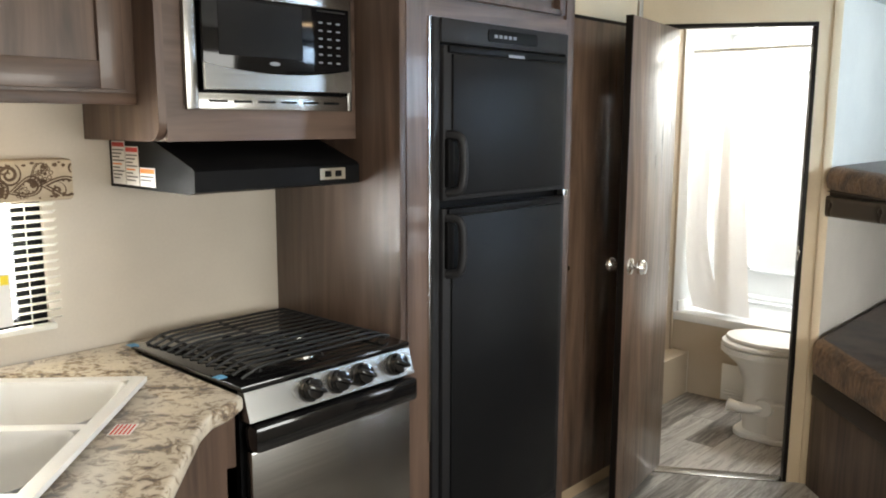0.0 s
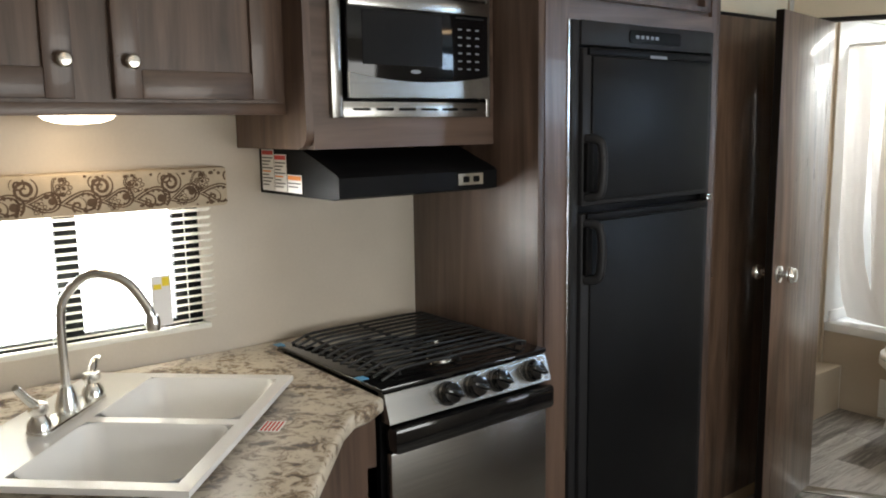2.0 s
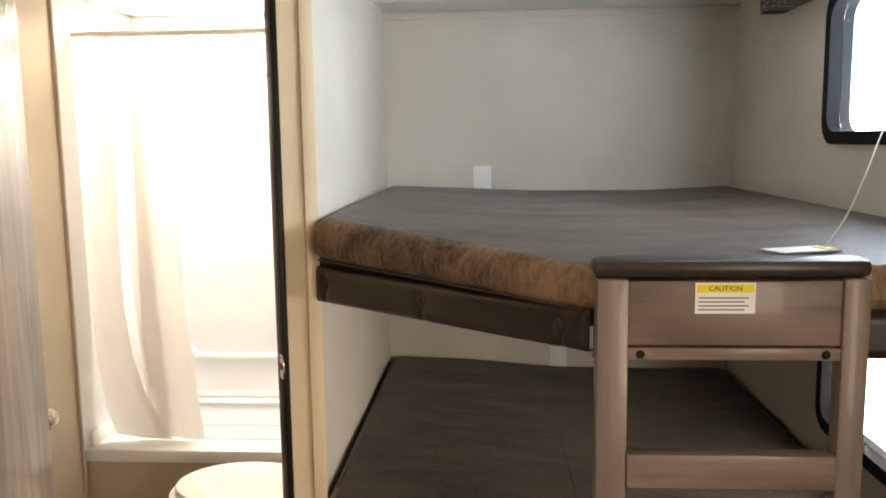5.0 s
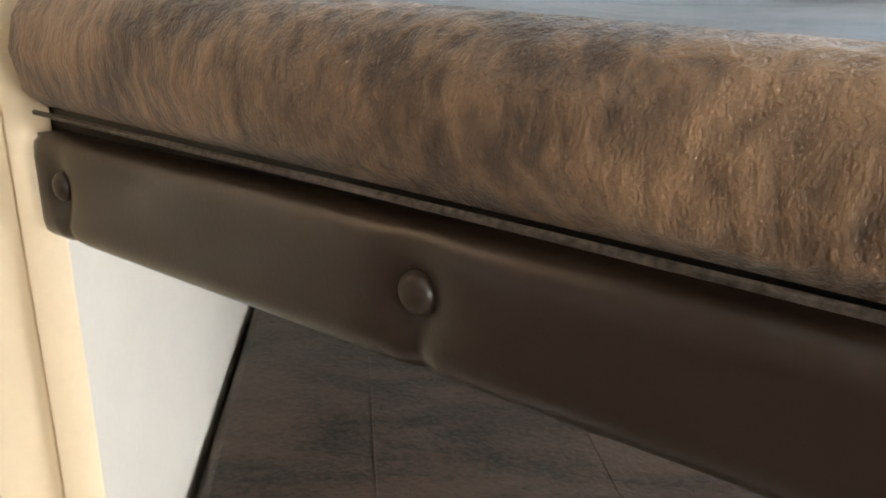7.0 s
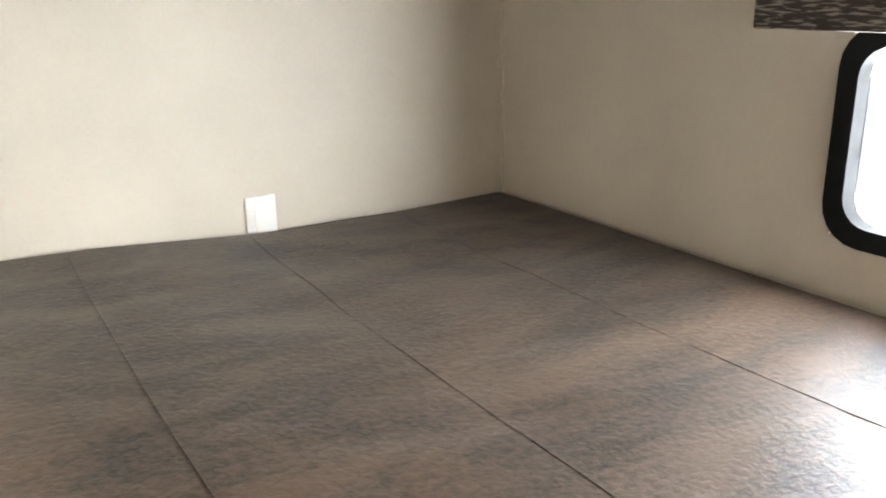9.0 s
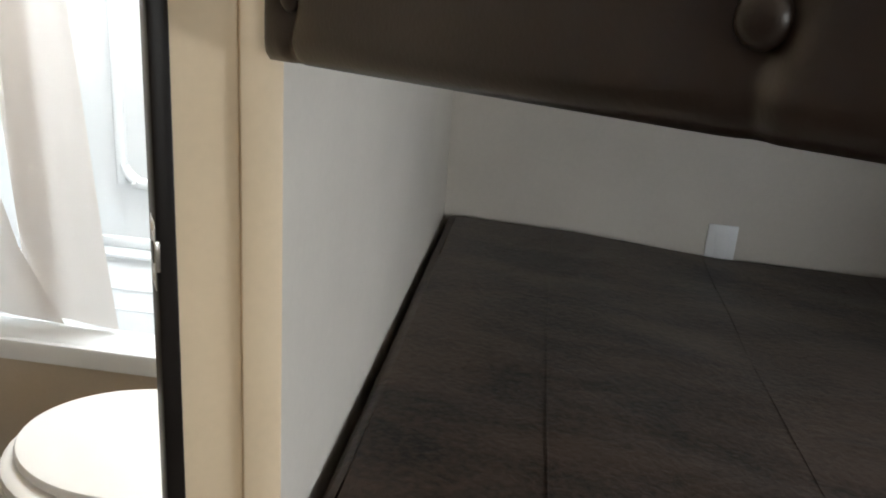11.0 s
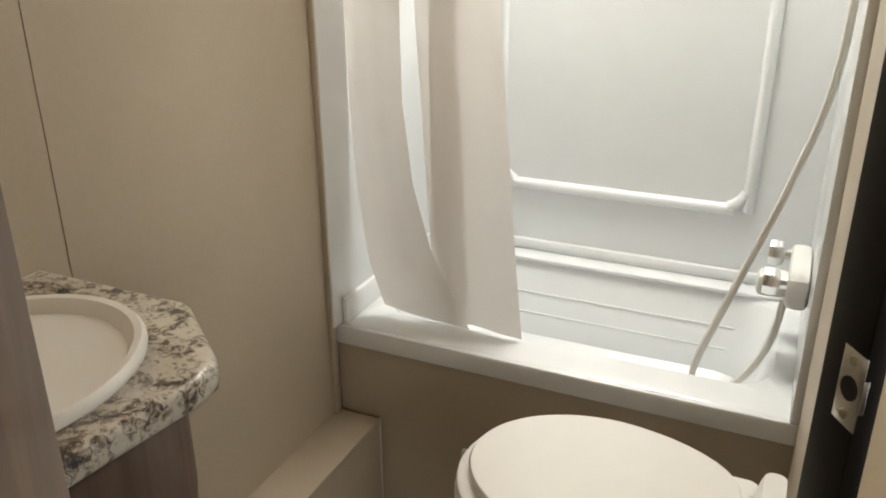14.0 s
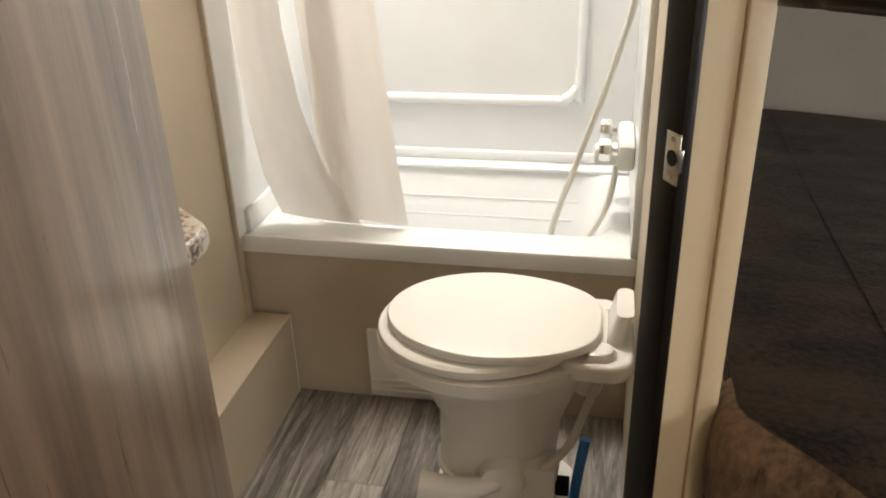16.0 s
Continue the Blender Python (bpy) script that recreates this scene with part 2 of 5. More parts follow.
M = dict(
    wood=wood("wood_laminate", (0.042, 0.025, 0.018), (0.158, 0.098, 0.071)),
    wood_h=wood("wood_laminate_flat_grain", (0.042, 0.025, 0.018), (0.158, 0.098, 0.071), axis=1),
    door=wood("wood_door_laminate", (0.070, 0.042, 0.028), (0.250, 0.158, 0.108), rough=0.30, coat=0.25),
    ladder=wood("wood_ladder", (0.11, 0.074, 0.060), (0.27, 0.195, 0.163), rough=0.45),
    ladder_h=wood("wood_ladder_rail", (0.11, 0.074, 0.060), (0.27, 0.195, 0.163), axis=0, rough=0.45),
    jamb=plain("dark_jamb", (0.009, 0.006, 0.0045), 0.42),
    wall=wall_vinyl("wall_vinyl", (0.60, 0.535, 0.45)),
    bath_wall=wall_vinyl("bathroom_wall_vinyl", (0.50, 0.42, 0.325)),
    post=wall_vinyl("post_vinyl", (0.70, 0.54, 0.35)),
    ceiling=plain("ceiling_panel", (0.78, 0.77, 0.73), 0.6, vary=0.03),
    white=plain("white_plastic", (0.80, 0.79, 0.76), 0.35, vary=0.02, relief=0.02),
    porcelain=plain("white_porcelain", (0.80, 0.78, 0.74), 0.29, coat=0.12, vary=0.015, relief=0.01),
    abs=plain("white_tub_shell", (0.80, 0.82, 0.83), 0.26, coat=0.25, vary=0.015, relief=0.02),
    sink=plain("white_sink", (0.86, 0.86, 0.85), 0.2, coat=0.3, vary=0.01, relief=0.01),
    black=plain("black_plastic", (0.006, 0.006, 0.0065), 0.4, relief=0.05),
    fridge=plain("black_fridge_skin", (0.0085, 0.0088, 0.0095), 0.42, coat=0.0, relief=0.10, fine=420),
    grey=plain("charcoal_plastic", (0.022, 0.022, 0.0235), 0.42),
    enamel=plain("black_enamel", (0.006, 0.006, 0.0065), 0.12, coat=0.5, relief=0.0),
    iron=plain("black_grate", (0.012, 0.012, 0.012), 0.38, relief=0.15),
    screen=plain("black_glass", (0.004, 0.004, 0.005), 0.08, coat=0.15, relief=0.0),
    window_mesh=plain("oven_screen", (0.010, 0.010, 0.011), 0.2, coat=0.1, relief=0.0),
    steel=steel("brushed_steel"),
    chrome=plain("chrome", (0.82, 0.82, 0.81), 0.2, 1.0, vary=0.02, relief=0.0),
    nickel=plain("brushed_nickel", (0.62, 0.60, 0.56), 0.25, 1.0, vary=0.03, relief=0.02),
    brass=plain("dull_steel", (0.48, 0.43, 0.35), 0.35, 1.0),
    counter=granite("kitchen_laminate", (0.60, 0.53, 0.43), (0.27, 0.19, 0.12), (0.085, 0.065, 0.055), more=0.022),
    vanity=granite("vanity_laminate", (0.56, 0.52, 0.45), (0.22, 0.165, 0.12), (0.04, 0.036, 0.034), 80.0, 0.03),
    # one plush in two tones: sides coloured as lit, top darkened as shade
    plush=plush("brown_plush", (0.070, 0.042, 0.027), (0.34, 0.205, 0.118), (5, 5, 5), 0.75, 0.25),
    plush_shaded=plush("brown_plush_shaded", (0.010, 0.0062, 0.0042), (0.080, 0.050, 0.034), (3.0, 8.0, 7.0), 0.46, 0.10, 0.3),
    leather=plain("dark_brown_leatherette", (0.024, 0.0145, 0.010), 0.38, vary=0.12, scale=14, relief=0.18, fine=300),
    paisley=plain("cream_valance_cloth", (0.50, 0.41, 0.30), 0.85, vary=0.10, scale=30, relief=0.3, fine=420),
    panel_seam=plain("panel_seam", (0.20, 0.14, 0.095), 0.6),
    window_frame=plain("matt_black_frame", (0.010, 0.011, 0.012), 0.7, relief=0.05),
    print=plain("brown_print", (0.115, 0.070, 0.042), 0.85, vary=0.25, scale=40, relief=0.2, fine=420),
    hatch=hatch("dashed_cloth"),
    slat=plain("cream_slat", (0.80, 0.78, 0.70), 0.4, vary=0.02),
    curtain=plain("white_curtain_cloth", (0.80, 0.765, 0.735), 0.75, vary=0.03, relief=0.06, fine=300),
    tape=plain("blue_tape", (0.10, 0.36, 0.62), 0.6),
    paper=plain("white_label", (0.82, 0.81, 0.79), 0.6, vary=0.02),
    yellow=plain("yellow_print", (0.85, 0.66, 0.04), 0.6),
    red=plain("red_print", (0.62, 0.06, 0.05), 0.6),
    orange=plain("orange_print", (0.80, 0.25, 0.05), 0.6),
    ink=plain("grey_print", (0.12, 0.12, 0.12), 0.6),
    pale_print=plain("pale_print", (0.22, 0.24, 0.27), 0.5),
    blue=plain("blue_plastic", (0.03, 0.22, 0.62), 0.4),
    piping=plain("flecked_piping", (0.055, 0.045, 0.038), 0.5, vary=0.9, scale=260),
    hose=plain("cream_hose", (0.72, 0.70, 0.64), 0.35),
    lamp_glow=glow("lamp_glow", (1.0, 0.74, 0.48), 8.5),
    bath_glow=glow("bathroom_lamp_glow", (1.0, 0.70, 0.44), 12.0),
    lamp_dim=glow("under_cabinet_glow", (1.0, 0.84, 0.64), 9.0),
    glass=glass("window_glass"),
    plank=plank_print("plank_vinyl"),
    seam=plain("floor_seam", (0.03, 0.026, 0.023), 0.7),
)
for key, level in (("black", 0.07), ("fridge", 0.11), ("grey", 0.14), ("iron", 0.3), ("jamb", 0.22), ("screen", 0.3), ("window_mesh", 0.25), ("window_frame", 0.12), ("plush_shaded", 0.26)):
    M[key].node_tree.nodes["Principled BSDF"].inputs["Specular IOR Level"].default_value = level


def translucent(m, color, share):
    """Lets part of the light through a thin cloth."""
    nt = m.node_tree
    b, out = nt.nodes["Principled BSDF"], nt.nodes["Material Output"]
    tr = nt.nodes.new("ShaderNodeBsdfTranslucent")
    tr.inputs["Color"].default_value = (*color, 1)
    mix = nt.nodes.new("ShaderNodeMixShader")
    mix.inputs[0].default_value = share
    nt.links.new(b.outputs[0], mix.inputs[1])
    nt.links.new(tr.outputs[0], mix.inputs[2])
    nt.links.new(mix.outputs[0], out.inputs["Surface"])


translucent(M["curtain"], (0.84, 0.80, 0.77), 0.5)


# ---- building helpers ----
def box(bm, x0, x1, y0, y1, z0, z1, bevel=0.0, seg=2):
    """Adds a box, its edges rounded by bevel, to bm."""
    b = bmesh.new()
    bmesh.ops.create_cube(b, size=1)
    for v in b.verts:
        v.co = ((x0 + x1) / 2 + v.co.x * (x1 - x0), (y0 + y1) / 2 + v.co.y * (y1 - y0), (z0 + z1) / 2 + v.co.z * (z1 - z0))
    if bevel:
        bmesh.ops.bevel(b, geom=b.edges[:], offset=bevel, segments=seg, affect="EDGES", profile=0.5)
    return merge(bm, b)


def merge(bm, b, m=None):
    if m is not None:
        bmesh.ops.transform(b, matrix=m, verts=b.verts)
    me = bpy.data.meshes.new("t")
    b.to_mesh(me)
    b.free()
    bm.from_mesh(me)
    bpy.data.meshes.remove(me)
    return bm


def boxes(*rows, bevel=0.0):
    bm = bmesh.new()
    for r in rows:
        box(bm, *r[:6], bevel=r[6] if len(r) > 6 else bevel)
    return bm


def lathe(profile, steps=28, m=None, sx=1.0, sy=1.0):
    """A turned body from (radius, height) pairs, about z."""
    bm = bmesh.new()
    rings = []
    for r, z in profile:
        rings.append([bm.verts.new((r * sx * math.cos(2 * math.pi * k / steps), r * sy * math.sin(2 * math.pi * k / steps), z)) for k in range(steps)])
    for a, b in zip(rings, rings[1:]):
        for k in range(steps):
            bm.faces.new((a[k], a[(k + 1) % steps], b[(k + 1) % steps], b[k]))
    if profile[0][0] > 1e-5:
        bm.faces.new(rings[0][::-1])
    if profile[-1][0] > 1e-5:
        bm.faces.new(rings[-1])
    bmesh.ops.remove_doubles(bm, verts=bm.verts, dist=1e-6)
    bmesh.ops.recalc_face_normals(bm, faces=bm.faces)
    if m is not None:
        bmesh.ops.transform(bm, matrix=m, verts=bm.verts)
    return bm


def tube(points, r, steps=10, smooth=4):
    """A round bar through points, rounded between them."""
    pts = [Vector(p) for p in points]
    path = []
    for i in range(len(pts) - 1):
        p0, p1, p2, p3 = pts[max(i - 1, 0)], pts[i], pts[i + 1], pts[min(i + 2, len(pts) - 1)]
        for k in range(smooth):
            t = k / smooth
            path.append(0.5 * ((2 * p1) + (p2 - p0) * t + (2 * p0 - 5 * p1 + 4 * p2 - p3) * t * t + (3 * p1 - p0 - 3 * p2 + p3) * t ** 3))
    path.append(pts[-1])
    bm = bmesh.new()
    rings, side = [], None
    for i, p in enumerate(path):
        d = (path[min(i + 1, len(path) - 1)] - path[max(i - 1, 0)]).normalized()
        side = d.orthogonal().normalized() if side is None else (side - d * side.dot(d)).normalized()
        up = d.cross(side)
        rr = r(i / (len(path) - 1)) if callable(r) else r
        rings.append([bm.verts.new(p + rr * (math.cos(a) * side + math.sin(a) * up)) for a in [2 * math.pi * k / steps for k in range(steps)]])
    for a, b in zip(rings, rings[1:]):
        for k in range(steps):
            bm.faces.new((a[k], a[(k + 1) % steps], b[(k + 1) % steps], b[k]))
    bm.faces.new(rings[0][::-1])
    bm.faces.new(rings[-1])
    return bm


def prism(outline, z0, z1, bevel=0.0, seg=3):
    """An upright slab over a plan outline."""
    bm = bmesh.new()
    f = bm.faces.new([bm.verts.new((x, y, z0)) for x, y in outline])
    top = bmesh.ops.extrude_face_region(bm, geom=[f])
    bmesh.ops.translate(bm, vec=(0, 0, z1 - z0), verts=[v for v in top["geom"] if isinstance(v, bmesh.types.BMVert)])
    bmesh.ops.recalc_face_normals(bm, faces=bm.faces)
    if bevel:
        flat = [e for e in bm.edges if abs(e.verts[0].co.z - e.verts[1].co.z) < 1e-6]
        bmesh.ops.bevel(bm, geom=flat, offset=bevel, segments=seg, affect="EDGES", profile=0.5)
    return bm


def rounded(x0, x1, y0, y1, r, n=5):
    out = []
    for cx, cy, a0 in ((x1 - r, y1 - r, 0), (x0 + r, y1 - r, 90), (x0 + r, y0 + r, 180), (x1 - r, y0 + r, 270)):
        out += [(cx + r * math.cos(radians(a0 + 90 * k / n)), cy + r * math.sin(radians(a0 + 90 * k / n))) for k in range(n + 1)]
    return out


def loft(loops, cap0=True, cap1=True):
    """A skin over loops of equal length."""
    bm = bmesh.new()
    rows = [[bm.verts.new(p) for p in loop] for loop in loops]
    n = len(rows[0])
    for a, b in zip(rows, rows[1:]):
        for k in range(n):
            bm.faces.new((a[k], a[(k + 1) % n], b[(k + 1) % n], b[k]))
    if cap0:
        bm.faces.new(rows[0][::-1])
    if cap1:
        bm.faces.new(rows[-1])
    bmesh.ops.recalc_face_normals(bm, faces=bm.faces)
    return bm


def mesh_of(name, bm, mat, smooth=40):
    me = bpy.data.meshes.new(name)
    bm.to_mesh(me)
    bm.free()
    me.materials.append(mat)
    if smooth:
        for p in me.polygons:
            p.use_smooth = True
        me.set_sharp_from_angle(angle=radians(smooth))
    return me


def part(name, bm, mat, parent, label="", smooth=40):
    """Links bm as one mesh under a thing or a part, in the parent's coordinates."""
    ob = new(name, mesh_of(name, bm, mat, smooth))
    ob.parent = parent
    if label:
        tagged(ob, label)
    return ob


def thing(name, label, category, m=None, group=""):
    ob = new(name)
    ob.empty_display_size = 0.05
    if m is not None:
        ob.matrix_world = m
    return tagged(ob, label, category, group)


def single(name, bm, mat, label, category, m=None, group="", smooth=40):
    ob = new(name, mesh_of(name, bm, mat, smooth))
    if m is not None:
        ob.matrix_world = m
    return tagged(ob, label, category, group)


def structure(name, bm, mat, label, category="wall", m=None, smooth=30):
    ob = new(name, mesh_of(name, bm, mat, smooth))
    if m is not None:
        ob.matrix_world = m
    return tagged(ob, label, category, kind="structure")


def wall_with_holes(axis, at, thick, a0, a1, holes, z0=0.0, z1=ZC):
    """An upright wall along x or y, with rectangular openings (a0, a1, z0, z1)."""
    bm = bmesh.new()

    def slab(u0, u1, w0, w1):
        if u1 - u0 < 1e-4 or w1 - w0 < 1e-4:
            return
        if axis == "y":
            box(bm, at, at + thick, u0, u1, w0, w1)
        else:
            box(bm, u0, u1, at, at + thick, w0, w1)

    cuts = sorted({a0, a1, *[h[0] for h in holes], *[h[1] for h in holes]})
    for u0, u1 in zip(cuts, cuts[1:]):
        mid = (u0 + u1) / 2
        spans = sorted((h[2], h[3]) for h in holes if h[0] < mid < h[1])
        w = z0
        for lo, hi in spans:
            slab(u0, u1, w, lo)
            w = hi
        slab(u0, u1, w, z1)
    bmesh.ops.remove_doubles(bm, verts=bm.verts, dist=1e-5)
    return bm

# ---- structure ----
structure("wall_left", wall_with_holes("y", XL - 0.05, 0.05, YF, YR, [(0.73, 1.385, 1.0, 1.34)]), M["wall"],
          "beige embossed vinyl side wall behind the kitchen")
structure("wall_right", wall_with_holes("y", XR, 0.05, YF, YR, [(1.1, 2.4, 1.0, 1.6), (3.775, 4.485, 1.505, 1.905), (3.73, 4.43, 0.70, 1.045)]), M["wall"],
          "beige embossed vinyl side wall beside the bunks")
structure("wall_rear", boxes((XL - 0.05, XR + 0.05, YR, YR + 0.05, 0, ZC)), M["wall"], "beige embossed vinyl rear wall behind the bunks")
structure("wall_front", boxes((XL - 0.05, XR + 0.05, YF - 0.05, YF, 0, ZC)), M["wall"], "plain beige front wall")
structure("wall_bunk_side", boxes((XB0, XB1, 4.02, YR, 0, ZC)), M["wall"], "cream partition wall between bunks and bathroom")
structure("wall_bathroom_front", boxes((XL, -1.565, 3.60, 3.635, 0, ZC)), M["bath_wall"], "tan bathroom wall behind the pantry")
structure("wall_bathroom_lining", boxes((XL, XL + 0.006, 3.635, 4.755, 0, ZC), (XB0 - 0.006, XB0, 4.0, 4.80, 0, ZC)), M["bath_wall"], "tan vinyl lining of the bathroom side walls")
DIAG = pose(HX, HY, 0, 0, 0, HA)
O0, O1, OT = 0.045, 0.650, 1.90
structure("wall_door", boxes((-0.02, O0, 0, 0.035, 0, ZC), (O1, 0.735, 0, 0.035, 0, ZC), (O0, O1, 0, 0.035, OT, ZC)), M["post"],
          "cream diagonal wall with the bathroom doorway", m=DIAG)
structure("door_frame", boxes((O0, O0 + 0.052, -0.006, 0.042, 0, OT - 0.016, 0.003), (O1 - 0.016, O1, -0.006, 0.042, 0, OT - 0.016, 0.003),
                              (O0, O1, -0.006, 0.042, OT - 0.016, OT, 0.003)), M["jamb"], "dark brown jamb lining the bathroom doorway", "door frame", m=DIAG)
structure("trim_post", boxes((0.700, 0.735, -0.007, 0, 0, ZC - 0.002, 0.003)), M["post"], "cream corner batten beside the doorway", "trim", m=DIAG)
structure("trim_threshold", boxes((O0 + 0.016, O1 - 0.016, -0.012, 0.05, 0, 0.006, 0.002)), M["steel"], "pale metal threshold strip", "trim", m=DIAG)
structure("wall_pantry", wall_with_holes("y", -1.615, 0.04, 2.885, 3.645, [(2.93, 3.585, 0.05, 1.89)]), M["post"], "cream wall round the pantry door")
structure("floor", boxes((XL - 0.05, XR + 0.05, YF - 0.05, YR + 0.05, -0.06, -0.005)), M["seam"], "grey-brown plank vinyl floor", "floor")
cb = bmesh.new()
SX0, SX1, SY0, SY1 = -1.72, -1.22, 4.92, 5.27
for r in ((XL - 0.05, SX0, YF - 0.05, YR + 0.05), (SX1, XR + 0.05, YF - 0.05, YR + 0.05), (SX0, SX1, YF - 0.05, SY0), (SX0, SX1, SY1, YR + 0.05)):
    box(cb, *r, ZC, ZC + 0.05)
box(cb, XB1, XR, 5.10, 5.125, ZC - 0.006, ZC, 0.002)
box(cb, XL, XR, 2.40, 2.425, ZC - 0.006, ZC, 0.002)
structure("ceiling", cb, M["ceiling"], "white ceiling panels with batten seams", "ceiling")
structure("trim_rear", boxes((XB1, XR, YR - 0.008, YR, ZC - 0.028, ZC - 0.004, 0.002), (XR - 0.010, XR, YR - 0.010, YR, 0.55, 1.2, 0.003)), M["wall"], "thin beige corner mouldings", "trim")
structure("trim_bath", boxes((XL + 0.006, XL + 0.018, 4.745, 4.760, 0.23, ZC, 0.002)), M["bath_wall"], "tan corner bead beside the shower", "trim")
gb = bmesh.new()
bmesh.ops.create_grid(gb, x_segments=4, y_segments=4, size=900)
structure("ground", gb, plain("gravel_lot", (0.30, 0.28, 0.25), 0.9, vary=0.25, scale=0.4), "pale gravel lot outside the windows", "ground", m=pose(0, 0, -0.7))
structure("skylight", boxes((SX0, SX1, SY0, SY0 + 0.01, ZC, ZC + 0.14), (SX0, SX1, SY1 - 0.01, SY1, ZC, ZC + 0.14), (SX0, SX0 + 0.01, SY0 + 0.01, SY1 - 0.01, ZC, ZC + 0.14),
          (SX1 - 0.01, SX1, SY0 + 0.01, SY1 - 0.01, ZC, ZC + 0.14)), M["white"], "white shower skylight curb", "skylight")


def bunk_window(name, y0, y1, z0, z1, label):
    root = tagged(new(name), label, "window", kind="structure")
    root.matrix_world = pose(XR, 0, 0)
    outer, inner = rounded(y0 - 0.035, y1 + 0.035, z0 - 0.035, z1 + 0.035, 0.07), rounded(y0, y1, z0, z1, 0.05)
    loops = [[(dx, p[0], p[1]) for p in ring] for dx, ring in ((0.0, outer), (-0.014, outer), (-0.014, inner), (0.052, inner), (0.052, outer))]
    part("frame", loft(loops, False, False), M["window_frame"], root, "black rounded window frame")
    pane = part("pane", prism(inner, 0, 0.004), M["glass"], root)
    pane.matrix_local = pose(0.02, 0, 0, 90, 0, 90)
    pane.visible_shadow = False
    return root


bunk_window("window_1", 3.8, 4.46, 1.53, 1.88, "small upper bunk window in a black rounded frame")
bunk_window("window_2", 3.755, 4.405, 0.725, 1.02, "small lower bunk window in a black rounded frame")
w3 = tagged(new("window_3"), "sliding kitchen window with a dark frame", "window", kind="structure")
part("frame", boxes((XL - 0.04, XL - 0.01, 0.73, 0.765, 1.0, 1.34, 0.003), (XL - 0.04, XL - 0.01, 1.315, 1.385, 1.0, 1.34, 0.003), (XL - 0.04, XL - 0.01, 1.03, 1.083, 1.0, 1.34, 0.003),
                    (XL - 0.04, XL - 0.01, 0.765, 1.03, 1.0, 1.02, 0.003), (XL - 0.04, XL - 0.01, 1.083, 1.315, 1.0, 1.02, 0.003),
                    (XL - 0.04, XL - 0.01, 0.765, 1.03, 1.32, 1.34, 0.003), (XL - 0.04, XL - 0.01, 1.083, 1.315, 1.32, 1.34, 0.003)), M["black"], w3, "black window frame")
for a, b in ((0.765, 1.03), (1.083, 1.315)):
    p = part("pane", boxes((XL - 0.028, XL - 0.024, a, b, 1.02, 1.32)), M["glass"], w3)
    p.visible_shadow = False

# ---- kitchen ----
# laminate worktop with the diagonal sink corner
W_OUT = [(XL, 2.083), (XL, 0.0), (-0.70, 0.0), (-0.70, 0.88), (-0.74, 0.945), (-1.245, 1.385), (-1.29, 1.44), (-1.305, 1.49), (-1.34, 1.545), (-1.868, 1.55), (-1.868, 2.083)]
SINK = pose(-1.515, 1.062, 0.918, 0, 0, -43.5)   # local x along the faucet side, y towards the front edge
sw, sd, sb = 0.315, 0.235, 0.268


def at_sink(x, y):
    v = SINK @ Vector((x, y, 0))
    return (v.x, v.y)


wb = prism(W_OUT, 0.877, 0.915, 0.010)
worktop = single("worktop", wb, M["counter"], "cream and brown granite-pattern laminate worktop with an angled sink corner", "worktop")


def cut_out(ob, bm):
    """Cuts the shape bm out of ob's mesh."""
    cutter = new("cutter", mesh_of("cutter", bm, M["counter"]))
    mod = ob.modifiers.new("hole", "BOOLEAN")
    mod.operation, mod.object, mod.solver = "DIFFERENCE", cutter, "EXACT"
    bpy.context.view_layer.update()
    made = bpy.data.meshes.new_from_object(ob.evaluated_get(bpy.context.evaluated_depsgraph_get()))
    ob.modifiers.clear()
    ob.data = made
    bpy.data.objects.remove(cutter)


cut_out(worktop, prism([at_sink(x, y) for x, y in rounded(-sw + 0.02, sw - 0.02, -sb + 0.02, sd - 0.02, 0.04)], 0.8, 1.0))
sink = thing("kitchen_sink", "glossy white double-bowl sink set diagonally in the worktop", "sink", SINK)


def rr(x0, x1, y0, y1, r, z):
    return [(x, y, z) for x, y in rounded(x0, x1, y0, y1, r)]


def bowl(x0, x1, y0, y1, depth):
    return loft([rr(x0, x1, y0, y1, 0.04, 0.010), rr(x0 + 0.006, x1 - 0.006, y0 + 0.006, y1 - 0.006, 0.04, 0.0),
                 rr(x0 + 0.02, x1 - 0.02, y0 + 0.02, y1 - 0.02, 0.045, -depth + 0.03), rr(x0 + 0.045, x1 - 0.045, y0 + 0.045, y1 - 0.045, 0.05, -depth)], False, True)


def grid_plate(x0, x1, y0, y1, r, holes, z0, z1):
    """A flat rim round bowl openings."""
    bm = bmesh.new()
    xs = sorted({x0, x1, *[h[0] for h in holes], *[h[1] for h in holes]})
    ys = sorted({y0, y1, *[h[2] for h in holes], *[h[3] for h in holes]})
    for a, b in zip(xs, xs[1:]):
        for c, d in zip(ys, ys[1:]):
            if not any(h[0] < (a + b) / 2 < h[1] and h[2] < (c + d) / 2 < h[3] for h in holes):
                box(bm, a, b, c, d, z0, z1)
    bmesh.ops.remove_doubles(bm, verts=bm.verts, dist=1e-5)
    return bm


h1, h2 = (-0.285, -0.015, -0.105, 0.205), (0.015, 0.285, -0.105, 0.205)
part("rim", grid_plate(-sw, sw, -sb, sd, 0.03, [h1, h2], -0.002, 0.010), M["sink"], sink)
part("bowl", bowl(*h1, 0.15), M["sink"], sink)
part("bowl", bowl(*h2, 0.15), M["sink"], sink)
